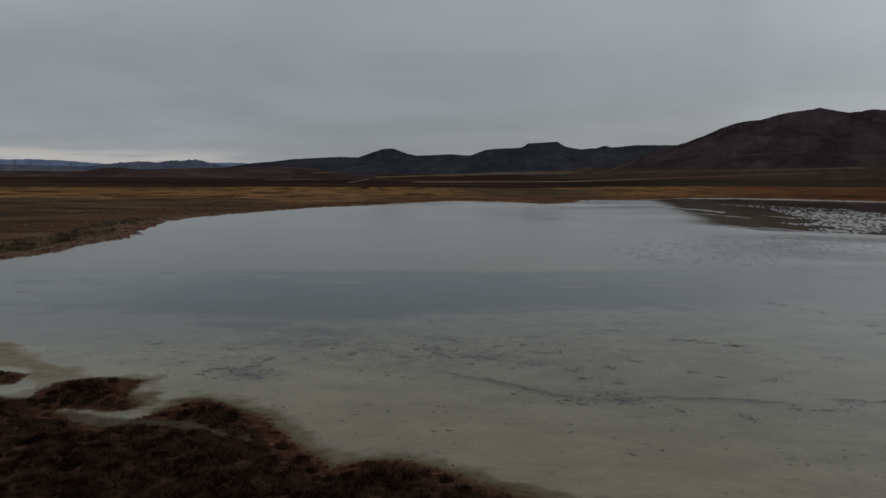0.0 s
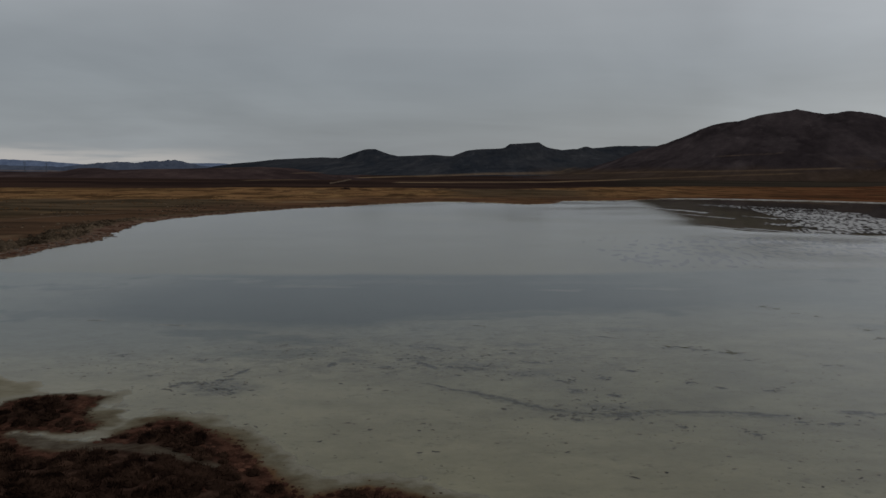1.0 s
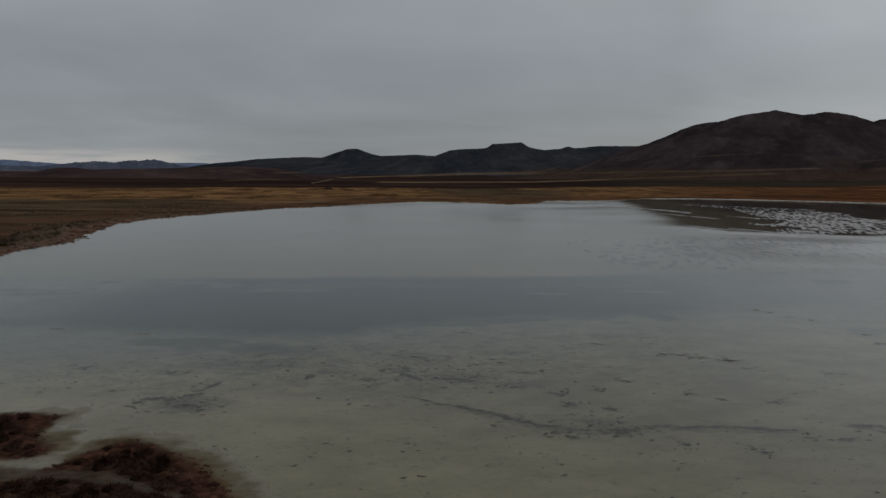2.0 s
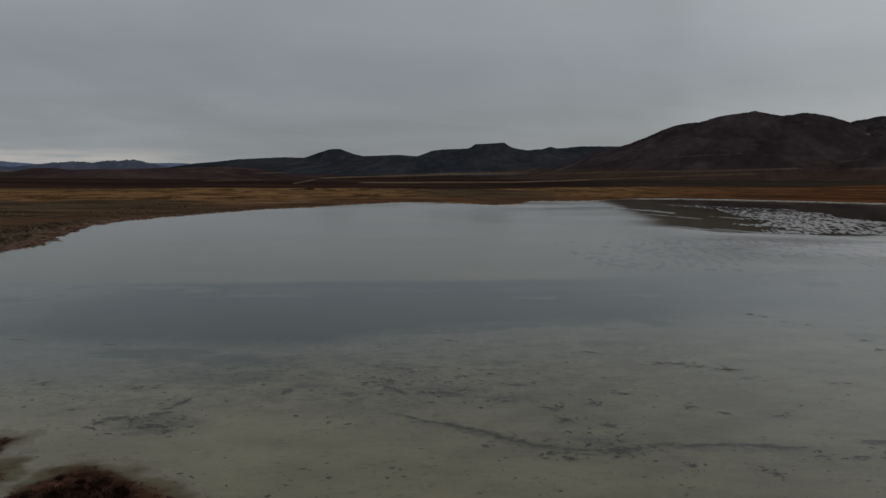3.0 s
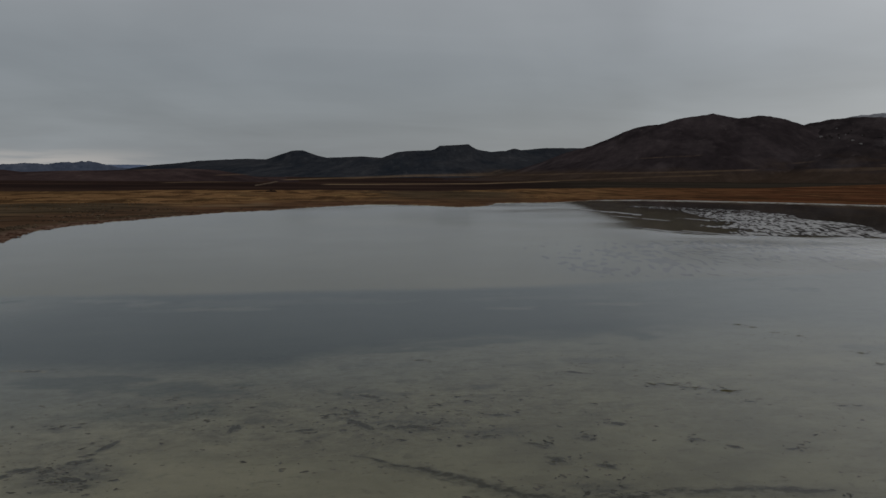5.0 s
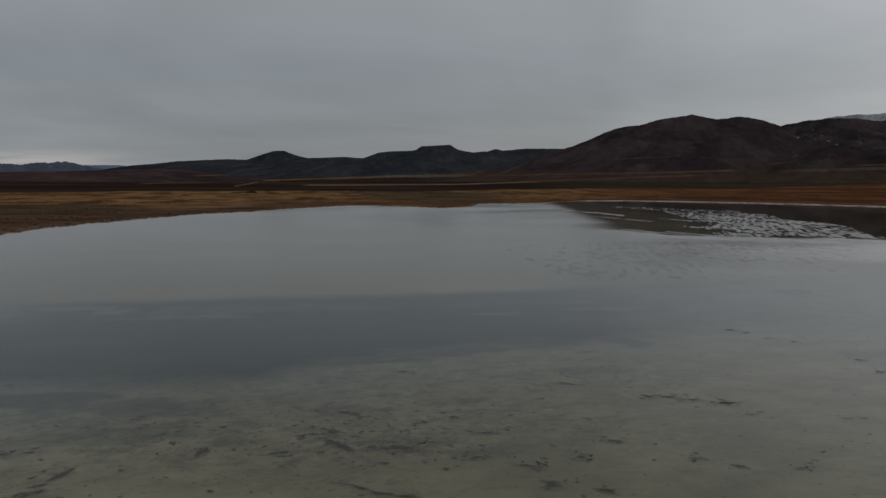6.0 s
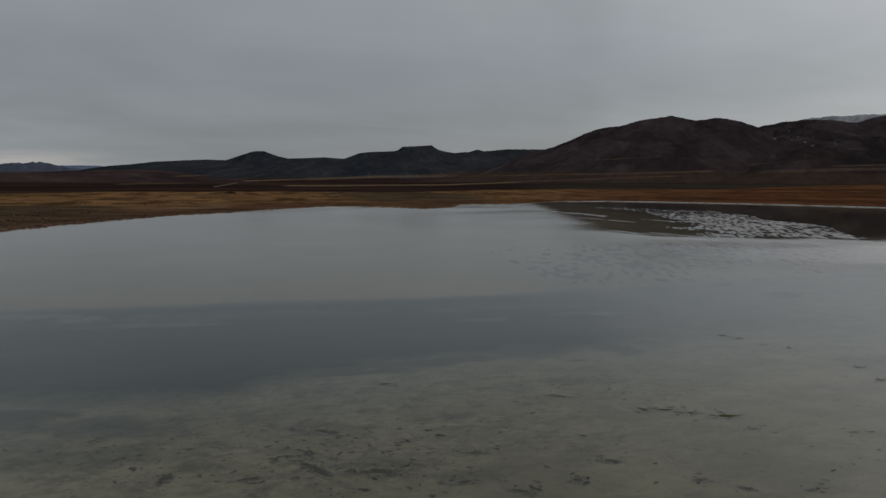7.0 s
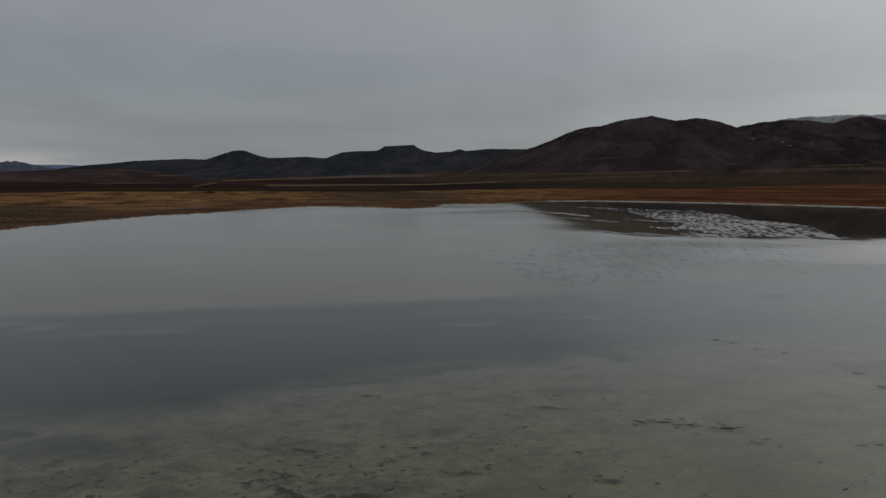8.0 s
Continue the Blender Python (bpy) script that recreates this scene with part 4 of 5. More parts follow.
def laid(name, pieces, lift, material):
    """One mesh of clumps that lie on the bed at (x, y, length, width, turn)."""
    rng = random.Random(len(pieces) * 7 + int(abs(pieces[0][0]) * 100))
    V, F = [], []
    for x, y, length, width, turn in pieces:
        v, f = blob(length, width, radians(turn), rng)
        base = len(V)
        V += [(x + p[0], y + p[1], p[2]) for p in v]
        F += [tuple(base + i for i in q) for q in f]
    V = np.array(V)
    V[:, 2] += lift
    return mesh_object(name, V.tolist(), F, material)


def clump(x, y, length, width, turn, seed):
    """A ragged patch of rotted silt, thin and frayed at its edges."""
    cell = 0.05
    u, v = np.meshgrid(np.arange(-length * 0.8, length * 0.8, cell), np.arange(-width * 0.9, width * 0.9, cell))
    f = 1 - np.hypot(u / (length * 0.55), v / (width * 0.5)) + 1.5 * (fbm(u * 2.3 + seed * 3.7, v * 4.2, 90 + seed, 4, 0.6) - 0.5)
    keep = f > 0.0
    # the piece in the middle, without the crumbs round it
    best, seen = [], np.zeros(keep.shape, bool)
    for i, j in zip(*np.nonzero(keep)):
        if seen[i, j]:
            continue
        todo, got = [(i, j)], []
        seen[i, j] = True
        while todo:
            p, q = todo.pop()
            got.append((p, q))
            for a, b in ((p + 1, q), (p - 1, q), (p, q + 1), (p, q - 1)):
                if 0 <= a < keep.shape[0] and 0 <= b < keep.shape[1] and keep[a, b] and not seen[a, b]:
                    seen[a, b] = True
                    todo.append((a, b))
        best = got if len(got) > len(best) else best
    c, s = math.cos(radians(turn)), math.sin(radians(turn))
    index, V, F = {}, [], []
    for p, q in best:
        face = []
        for a, b in ((p, q), (p, q + 1), (p + 1, q + 1), (p + 1, q)):
            if (a, b) not in index:
                index[(a, b)] = len(V)
                px, py = -length * 0.8 + (b - 0.5) * cell, -width * 0.9 + (a - 0.5) * cell
                h = float(np.clip(f[min(a, f.shape[0] - 1), min(b, f.shape[1] - 1)], 0, 1))
                V.append((x + px * c - py * s, y + px * s + py * c, h))
            face.append(index[(a, b)])
        F.append(tuple(face))
    V = np.array(V)
    core = V[:, 2].copy()
    # those in the middle of the lake just break the water
    V[:, 2] = -0.022 + (0.04 if x > 17 and y > 50 else 0.016) * core
    ob = mesh_object("silt_clump", V.tolist(), F, MAT_SILT)
    put_attribute(ob, "core", core)
    return ob


# clumps: x, y, length, width, turn
CLUMPS_NEAR = [(-13.2, 43.6, 1.0, 0.5, 8), (-15.3, 42.9, 1.1, 0.4, 12), (-14.3, 42.7, 0.7, 0.4, 25), (-12.9, 41.7, 1.4, 0.7, -20), (-15.9, 42.2, 0.6, 0.4, 40), (-12.0, 41.0, 0.8, 0.5, 10), (-13.4, 41.4, 0.8, 0.5, -30),
               (-16.3, 47.9, 0.6, 0.45, 40), (-22.4, 49.2, 1.2, 0.45, 30), (8.3, 41.7, 0.9, 0.9, -30), (10.1, 37.6, 0.9, 0.7, -30), (7.4, 36.9, 0.5, 0.4, 0), (6.6, 37.6, 0.4, 0.4, 20), (16.0, 35.0, 0.4, 0.35, 0),
               (12.6, 36.0, 0.35, 0.5, 60), (23.1, 38.3, 1.9, 0.8, -8), (24.9, 38.2, 0.4, 0.4, 0), (21.0, 36.6, 1.0, 0.4, 0), (19.2, 36.8, 0.6, 0.3, 0), (20.1, 42.0, 0.9, 0.3, 4),
               (15.7, 43.6, 0.7, 0.35, 10), (17.3, 42.5, 0.6, 0.3, -35), (10.3, 41.0, 1.0, 0.5, -25), (10.5, 44.4, 0.9, 0.6, 10), (12.7, 46.1, 1.2, 0.35, -15), (5.5, 44.9, 1.1, 0.5, 5), (2.4, 46.4, 2.2, 0.9, -10), (0.8, 46.6, 0.7, 0.6, 0)]
CLUMPS_FAR = [(21.4, 50.8, 1.4, 0.8, -2), (19.6, 51.6, 1.5, 0.45, -14), (18.7, 52.2, 1.0, 0.35, -10), (17.4, 52.5, 0.9, 0.35, -45), (32.2, 68.8, 0.9, 0.45, -30), (33.0, 67.7, 0.9, 0.5, -30), (33.7, 65.5, 0.8, 0.45, -5), (35.0, 64.2, 0.5, 0.3, 0),
              (36.2, 58.6, 0.7, 0.4, -15), (35.6, 55.6, 0.7, 0.4, -20), (13.4, 55.5, 1.6, 0.5, -25), (26.7, 47.6, 0.6, 0.4, -10), (21.8, 48.8, 0.6, 0.3, -10), (6.6, 47.9, 1.0, 0.5, 0), (3.3, 59.4, 0.8, 0.4, 10),
              (-0.3, 51.6, 1.9, 0.7, -28), (-1.1, 49.0, 1.2, 0.6, -40), (-22.6, 58.7, 2.0, 0.5, -8), (-30.0, 60.5, 1.2, 0.6, 0), (-46.5, 70.5, 1.6, 0.9, 0), (-2.6, 48.4, 0.6, 0.5, 20), (-3.4, 46.6, 1.5, 0.3, 10), (-7.2, 47.2, 1.1, 0.6, 70)]
# thin torn seams in the bed
SEAMS = [(-12.7, 45.3, 1.4, 0.40, 66), (-0.8, 47.2, 3.4, 0.55, -52), (7.8, 43.7, 1.3, 0.35, -32)]
clump_tag = "dark ragged clump of rotted silt on the pale lake bed"
for i, c in enumerate(CLUMPS_NEAR + CLUMPS_FAR + SEAMS):
    tagged(clump(c[0], c[1], 1.2 * c[2], 1.2 * c[3], c[4], i), clump_tag, "mud", "silt clumps on the lake bed")


def build_flecks():
    rng = random.Random(11)
    pieces = []
    for x, y, length, width, turn in CLUMPS_NEAR + CLUMPS_FAR + SEAMS:
        for _ in range(11):
            q = 0.04 + 0.16 * rng.random() ** 2
            pieces.append((x + rng.gauss(0, 0.6) * length, y + rng.gauss(0, 0.6) * max(width, 0.6), q * rng.uniform(1, 2.2), q, turn + rng.gauss(0, 20)))
    # crumbs thicken round the torn places
    for x, y, wide, deep, n in ((-13.6, 42.4, 1.3, 0.9, 70), (-0.8, 47.4, 2.0, 1.6, 45), (3.0, 46.3, 2.4, 0.8, 40), (9.6, 38.4, 1.8, 1.2, 80), (6.0, 49.5, 3.5, 2.0, 70), (-8.5, 50.0, 3.0, 2.0, 80)):
        for _ in range(n):
            q = 0.04 + 0.20 * rng.random() ** 2.5
            pieces.append((x + rng.gauss(0, wide), y + rng.gauss(0, deep), q * rng.uniform(1, 2.4), q, rng.gauss(0, 30)))
    while len(pieces) < 2100:
        x, y = rng.uniform(-32, 45), rng.uniform(29, 66)
        dens = float(fbm(x * 0.16, y * 0.2, 51, 3)) + 0.25 * float(step(14, -12, x)) * float(step(44, 50, y)) * float(step(64, 56, y))
        if dens < rng.uniform(0.42, 0.8):
            continue
        if shore_distance(np.array([x]), np.array([y]))[0] > -0.8 or y > 57 + 0.3 * x:
            continue
        s = (0.035 + 0.13 * rng.random() ** 4) * (1.3 if x < 12 and y > 42 else 1.0)
        pieces.append((x, y, s * rng.uniform(1, 2.6), s, rng.gauss(-8, 25)))
    return tagged(laid("silt_flecks", pieces, 0.0, MAT_FLECK), "scattered small dark flecks over the pale lake bed", "mud", kind="stuff")


build_flecks()


def ribbon(name, path, width, lift, material, seed, pieces=60, ragged=0.5):
    """A strip along a smooth line of a few places, draped on the ground."""
    P = np.array(path, float)
    t = np.concatenate([[0], np.cumsum(np.hypot(*np.diff(P, axis=0).T))])
    u = np.linspace(0, t[-1], pieces)
    x, y = np.interp(u, t, P[:, 0]), np.interp(u, t, P[:, 1])
    k = np.ones(5) / 5
    x = np.convolve(np.pad(x, 2, mode="edge"), k, "valid")
    y = np.convolve(np.pad(y, 2, mode="edge"), k, "valid")
    tx, ty = np.gradient(x), np.gradient(y)
    n = np.hypot(tx, ty)
    nx, ny = -ty / n, tx / n
    wobble = (fbm(u * 0.7 / max(width, 0.5), u * 0 + seed, seed, 3) - 0.5) * width * ragged
    half = width / 2 * (1 - ragged / 2 + ragged * 1.6 * fbm(u * 1.1 / max(width, 0.5), u * 0 + 4.2, seed + 1, 3))
    half = half * np.clip(np.minimum(u, t[-1] - u) / (t[-1] * 0.08), 0.12, 1)
    s = np.array([-1, -0.4, 0.4, 1])[:, None]
    X, Y = x + nx * (wobble + half * s), y + ny * (wobble + half * s)
    Z, _ = ground_height(X, Y)
    Z = Z + lift - 0.012 * (np.abs(s) == 1)
    return grid_mesh(name, X[::-1], Y[::-1], Z[::-1], material)


CHANNEL = [(-2.6, 44.0), (-0.3, 42.6), (2.2, 41.2), (4.8, 39.3), (8.2, 37.8), (10.1, 37.7), (13.2, 38.3), (16.3, 38.0), (19.4, 37.7)]


def build_channel():
    """A winding band of dark silt on the bed, frayed at its edges, with crumbs beside it."""
    P = np.array(CHANNEL)
    x, y = np.arange(-4, 21, 0.07), np.arange(36.2, 45.2, 0.07)
    X, Y = np.meshgrid(x, y)
    WX, WY = X + 0.5 * (fbm(X * 0.5, Y * 0.5, 53, 3) - 0.5), Y + 0.7 * (fbm(X * 0.5, Y * 0.5, 52, 3) - 0.5)
    best, along = np.full(X.shape, 1e9), np.zeros(X.shape)
    done = 0.0
    for (ax, ay), (bx, by) in zip(P[:-1], P[1:]):
        ex, ey = bx - ax, by - ay
        size = math.hypot(ex, ey)
        t = np.clip(((WX - ax) * ex + (WY - ay) * ey) / size ** 2, 0, 1)
        dist = np.hypot(WX - ax - t * ex, WY - ay - t * ey)
        along = np.where(dist < best, done + t * size, along)
        best = np.minimum(best, dist)
        done += size
    half = (0.30 + 0.50 * vnoise(along * 0.35, along * 0 + 1.5, 54)) * (0.45 + 0.55 * step(3, 8, along)) * step(0.2, 4, along) * step(done + 0.3, done - 2, along)
    f = 1 - best / np.maximum(half, 0.02) + 1.8 * (fbm(X * 1.3, Y * 2.4, 55, 5, 0.65) - 0.52)
    f = np.maximum(f, 2.0 * (fbm(X * 2.0, Y * 3.4, 56, 4, 0.6) - 0.66) + 0.25 * step(1.6, 0.3, best) - 0.12)
    keep = f > 0
    quad = keep[:-1, :-1] & keep[1:, :-1] & keep[:-1, 1:] & keep[1:, 1:] & (best[:-1, :-1] < 1.8)
    used = np.zeros(X.shape, bool)
    for di in (0, 1):
        for dj in (0, 1):
            used[di:used.shape[0] - 1 + di, dj:used.shape[1] - 1 + dj] |= quad
    index = np.cumsum(used.ravel()).reshape(used.shape) - 1
    a, b = np.nonzero(quad)
    faces = np.stack([index[a, b], index[a, b + 1], index[a + 1, b + 1], index[a + 1, b]], -1)
    core = np.clip(0.62 * f[used], 0, 1)
    ob = mesh_object("silt_channel", np.stack([X[used], Y[used], -0.022 + 0.016 * core], -1).tolist(), faces.tolist(), MAT_SILT)
    put_attribute(ob, "core", core)
    return tagged(ob, "long winding line of dark silt across the lake bed", "mud", kind="stuff")


build_channel()


# ---- marsh tussocks and shore scrub ----
def tuft(rng, radius, height, blades, spread=1.0, lumps=3, dome=0.6):
    """A tussock: a ragged low dome with blades that lean outwards."""
    V, F = [], []
    spokes = 9
    for k in range(lumps + 1):
        f = k / (lumps + 0.6)
        rr = radius * math.cos(f * math.pi / 2)
        for s in range(spokes):
            a = 2 * math.pi * (s + 0.5 * k) / spokes
            w = rr * rng.uniform(0.82, 1.12)
            V.append((w * math.cos(a), w * math.sin(a), height * dome * math.sin(f * math.pi / 2) * rng.uniform(0.75, 1.2) - 0.04 * (k == 0)))
    V.append((0, 0, height * dome * 1.03))
    top = len(V) - 1
    for k in range(lumps):
        for s in range(spokes):
            n = (s + 1) % spokes
            F.append((k * spokes + s, k * spokes + n, (k + 1) * spokes + n, (k + 1) * spokes + s))
    for s in range(spokes):
        F.append((lumps * spokes + s, lumps * spokes + (s + 1) % spokes, top))
    for _ in range(blades):
        a, q = rng.uniform(0, 6.283), radius * rng.random() ** 0.55
        bx, by = q * math.cos(a), q * math.sin(a)
        bz = height * dome * 0.83 * math.sqrt(max(0.0, 1 - (q / radius) ** 2))
        a += rng.uniform(-0.8, 0.8)
        ln = height * rng.uniform(0.25, 0.7)
        out = ln * rng.uniform(0.15, 0.9) * spread
        wd = radius * rng.uniform(0.02, 0.06)
        b = len(V)
        V += [(bx - wd * math.sin(a), by + wd * math.cos(a), bz), (bx + wd * math.sin(a), by - wd * math.cos(a), bz),
              (bx + out * math.cos(a), by + out * math.sin(a), bz + ln * 0.8)]
        F.append((b, b + 1, b + 2))
    return V, F


def scatter(name, spots, material, seed, blades, lift=0.0, spread=1.0, dome=0.6):
    """One mesh of tussocks at (x, y, radius, height)."""
    rng = random.Random(seed)
    pool = [tuft(rng, 1.0, 1.0, blades, spread, dome=dome) for _ in range(24)]
    P = np.array(spots)
    z, _ = ground_height(P[:, 0], P[:, 1])
    V, F, base = [], [], 0
    for (x, y, r, h), g in zip(spots, z):
        v, f = pool[rng.randrange(24)]
        a = rng.uniform(0, 6.283)
        q = np.array(v)
        c, s = math.cos(a), math.sin(a)
        V.append(np.stack([x + r * (q[:, 0] * c - q[:, 1] * s), y + r * (q[:, 0] * s + q[:, 1] * c), g + lift + h * q[:, 2]], -1))
        F += [tuple(base + i for i in face) for face in f]
        base += len(q)
    return mesh_object(name, np.concatenate(V).tolist(), F, material, smooth=False)


MAT_TUSSOCK = plain_material("dark_saltmarsh_scrub", (0.0100, 0.0058, 0.0044), (0.068, 0.039, 0.0265), 1.1, 0.95, 0.8)
MAT_RUST = plain_material("rusty_glasswort", (0.040, 0.019, 0.014), (0.140, 0.068, 0.046), 0.9, 0.95, 0.5)
MAT_SCRUB = plain_material("dark_shore_scrub", (0.034, 0.025, 0.017), (0.21, 0.155, 0.105), 0.22, 0.95, 0.5)
MAT_STONE = plain_material("pale_brown_stone", (0.11, 0.082, 0.064), (0.21, 0.165, 0.132), 0.8, 0.9, 0.4)
MAT_STRAW = plain_material("straw_coloured_grass", (0.11, 0.058, 0.026), (0.19, 0.098, 0.042), 0.3, 0.95, 0.3)


def build_marsh():
    rng = random.Random(21)
    dark, behind, rust = [], [], []
    gx, gy = np.meshgrid(np.arange(-60, 34, 0.80), np.arange(-22, 44, 0.80))
    xs = (gx + 0.40 * (np.round(gy / 0.80) % 2)).ravel()
    xs = xs + np.array([rng.uniform(-0.26, 0.26) for _ in xs])
    ys = gy.ravel() + np.array([rng.uniform(-0.26, 0.26) for _ in xs])
    _, d = ground_height(xs, ys)
    inner = np.maximum(d, 3.0 * islands(xs, ys))
    lump = fbm(xs * 0.3, ys * 0.3, 71, 3)
    # the dense scrub ends raggedly, well behind the shore
    reach = np.hypot((xs + 13) / 46, (ys - 12) / 33) + 0.5 * (fbm(xs * 0.08, ys * 0.08, 75, 4) - 0.5)
    inner = np.where((reach > 1) | (bare_sand(xs, ys) > 0.3), -9.0, inner)
    for x, y, k, l in zip(xs, ys, inner, lump):
        if k > 0.3 and l > 0.25 and rng.random() < 0.25 + 0.75 * min(max((k - 0.5) / 1.2, 0), 1):
            r = rng.uniform(0.26, 0.62) * (0.55 + 0.45 * min(k / 1.8, 1))
            (dark if y > 17 else behind).append((x, y, r, r * rng.uniform(0.55, 0.95)))
    n = 16000
    xs = np.array([rng.uniform(-48, 12) for _ in range(n)])
    ys = np.array([rng.uniform(12, 44) for _ in range(n)])
    _, d = ground_height(xs, ys)
    inner = np.where(bare_sand(xs, ys) > 0.5, -9.0, np.maximum(d, 3.0 * islands(xs, ys)))
    for x, y, k in zip(xs, ys, inner):
        if -0.2 < k < 1.7 and rng.random() < 0.95:
            r = rng.uniform(0.05, 0.17) * (1.2 if k > 0 else 0.5)
            rust.append((x, y, r, r * rng.uniform(0.5, 1.0)))
        elif -2.2 < k <= -0.2 and rng.random() < 0.55 * (1 + k / 2.3) ** 3 * min(max((vnoise(x * 0.9, y * 0.9, 76) - 0.35) * 3, 0), 1):
            r = rng.uniform(0.012, 0.045)
            rust.append((x, y, r * 1.5, r * rng.uniform(0.5, 0.9)))
        elif k > 0 and rng.random() < 0.12:
            r = rng.uniform(0.05, 0.13)
            rust.append((x, y, r, r * rng.uniform(1.2, 2.2)))
    tagged(scatter("marsh_tussocks", dark, MAT_TUSSOCK, 1, 110), "dense dark brown saltmarsh tussocks on the near shore", "scrub", kind="stuff")
    tagged(scatter("marsh_scrub", behind, MAT_TUSSOCK, 6, 24), "dark brown saltmarsh scrub further back from the water", "scrub", kind="stuff")
    tagged(scatter("glasswort_fringe", rust, MAT_RUST, 2, 34, spread=1.5, dome=0.22), "rust-red low glasswort along the water's edge", "scrub", kind="stuff")


build_marsh()


def build_left_bank():
    rng = random.Random(31)
    n = 30000
    xs = np.array([rng.uniform(-125, -40) for _ in range(n)])
    ys = np.array([rng.uniform(78, 290) for _ in range(n)])
    _, d = ground_height(xs, ys)
    lump = fbm(xs * 0.11, ys * 0.09, 72, 3)
    dark, rust, stones = [], [], []
    for x, y, dd, l in zip(xs, ys, d, lump):
        tall = float(step(200, 160, y))
        if 2.6 + 3.0 * l < dd < 11 and l > 0.36 and rng.random() < 0.06 + 0.84 * tall:
            r = rng.uniform(0.18, 0.55) * (0.6 + 0.8 * float(vnoise(x * 0.2, y * 0.2, 74)))
            dark.append((x, y, r, r * rng.uniform(0.9, 1.9) * (0.45 + 0.55 * tall)))
        elif -0.6 < dd < 5.0 and rng.random() < 0.55 * float(step(165, 130, y)):
            r = rng.uniform(0.08, 0.30)
            stones.append((x, y, r, r * rng.uniform(0.6, 1.1)))
        elif -0.8 < dd < 3.2 and rng.random() < 0.35:
            r = rng.uniform(0.15, 0.5)
            rust.append((x, y, r, r * rng.uniform(0.2, 0.5)))
        elif 11 <= dd < 60 and l > 0.57 and rng.random() < 0.12:
            r = rng.uniform(0.2, 0.5)
            dark.append((x, y, r, r * rng.uniform(0.6, 1.1)))
    tagged(scatter("bank_scrub", dark, MAT_SCRUB, 3, 34), "dark olive-brown scrub on the low lake bank", "scrub", kind="stuff")
    tagged(scatter("bank_stones", stones, MAT_STONE, 7, 0), "pale brown stones strewn along the low lake bank", "stones", kind="stuff")
    tagged(scatter("bank_glasswort", rust, MAT_RUST, 4, 10), "reddish low plants along the far bank's waterline", "scrub", kind="stuff")


build_left_bank()


def build_dry_grass():
    rng = random.Random(41)
    spots = []
    n = 14000
    a = np.radians(np.array([rng.uniform(-40, 46) for _ in range(n)]))
    r = np.array([130 * (520 / 130) ** rng.random() for _ in range(n)])
    x, y = r * np.sin(a), r * np.cos(a)
    _, d = ground_height(x, y)
    l = fbm(x * 0.03, y * 0.04, 73, 3)
    for px, py, dd, ll in zip(x, y, d, l):
        if dd > (60 if px < -40 else 6) and ll > 0.46:
            q = rng.uniform(0.2, 0.45)
            spots.append((px, py, q, q * rng.uniform(0.5, 0.9)))
    return tagged(scatter("dry_grass", spots, MAT_STRAW, 5, 12), "tufts of dry straw-coloured steppe grass", "grass", kind="stuff")


build_dry_grass()


# ---- track, mound, pylons, houses ----
MAT_TRACK = plain_material("pale_dirt", (0.12, 0.088, 0.062), (0.175, 0.13, 0.095), 0.2, 0.95, 0.3)
track_path = [on_ground(b, e)[:2] for b, e in ((-9.5, -0.66), (-9.3, -0.6), (-9.1, -0.54), (-8.6, -0.46), (-8.1, -0.36), (-7.6, -0.22), (-7.0, -0.14), (-6.2, -0.09))]
tagged(ribbon("dirt_track", track_path, 5.5, 0.2, MAT_TRACK, 9, 90, 0.6), "pale dirt track climbing from the grassland", "track", kind="structure")


MAT_MOUND = plain_material("dry_brown_earth_and_scrub", (0.036, 0.022, 0.015), (0.105, 0.064, 0.042), 0.6, 0.95, 0.6)


foot_path = [on_ground(b, e)[:2] for b, e in ((-33.6, -3.42), (-32.4, -3.29), (-31.0, -3.2), (-29.1, -3.12), (-27.2, -3.07), (-25.6, -3.01))]
tagged(ribbon("footpath", foot_path, 1.3, 0.06, MAT_TRACK, 10, 70, 0.5), "thin pale footpath along the lake bank", "path", kind="structure")


def build_mound():
    x, y, z = on_ground(-8.15, -1.13)
    bm = bmesh.new()
    bmesh.ops.create_icosphere(bm, subdivisions=4, radius=1.0)
    for v in bm.verts:
        k = 1 + 0.35 * (noise.noise(v.co * 1.7) + 0.5 * noise.noise(v.co * 4.1))
        v.co = Vector((v.co.x * 4.2 * k, v.co.y * 2.8 * k, max(v.co.z, -0.3) * 1.6 * k * (1 - 0.25 * v.co.x) * (1 - 0.5 * v.co.x ** 2)))
    me = bpy.data.meshes.new("earth_mound")
    bm.to_mesh(me)
    bm.free()
    me.materials.append(MAT_MOUND)
    ob = new("earth_mound", me)
    ob.location = (x, y, z)
    return tagged(ob, "dark scrub-covered mound standing on golden grassland", "mound")


build_mound()

# pylon steel is lighter and bluer than bare metal, with haze in its colour
m_steel = Nodes("haze_tinted_steel")
MAT_STEEL = m_steel.surface(m_steel.mix(m_steel.noise(2.0), (0.15, 0.175, 0.205), (0.21, 0.24, 0.27)), 0.6)


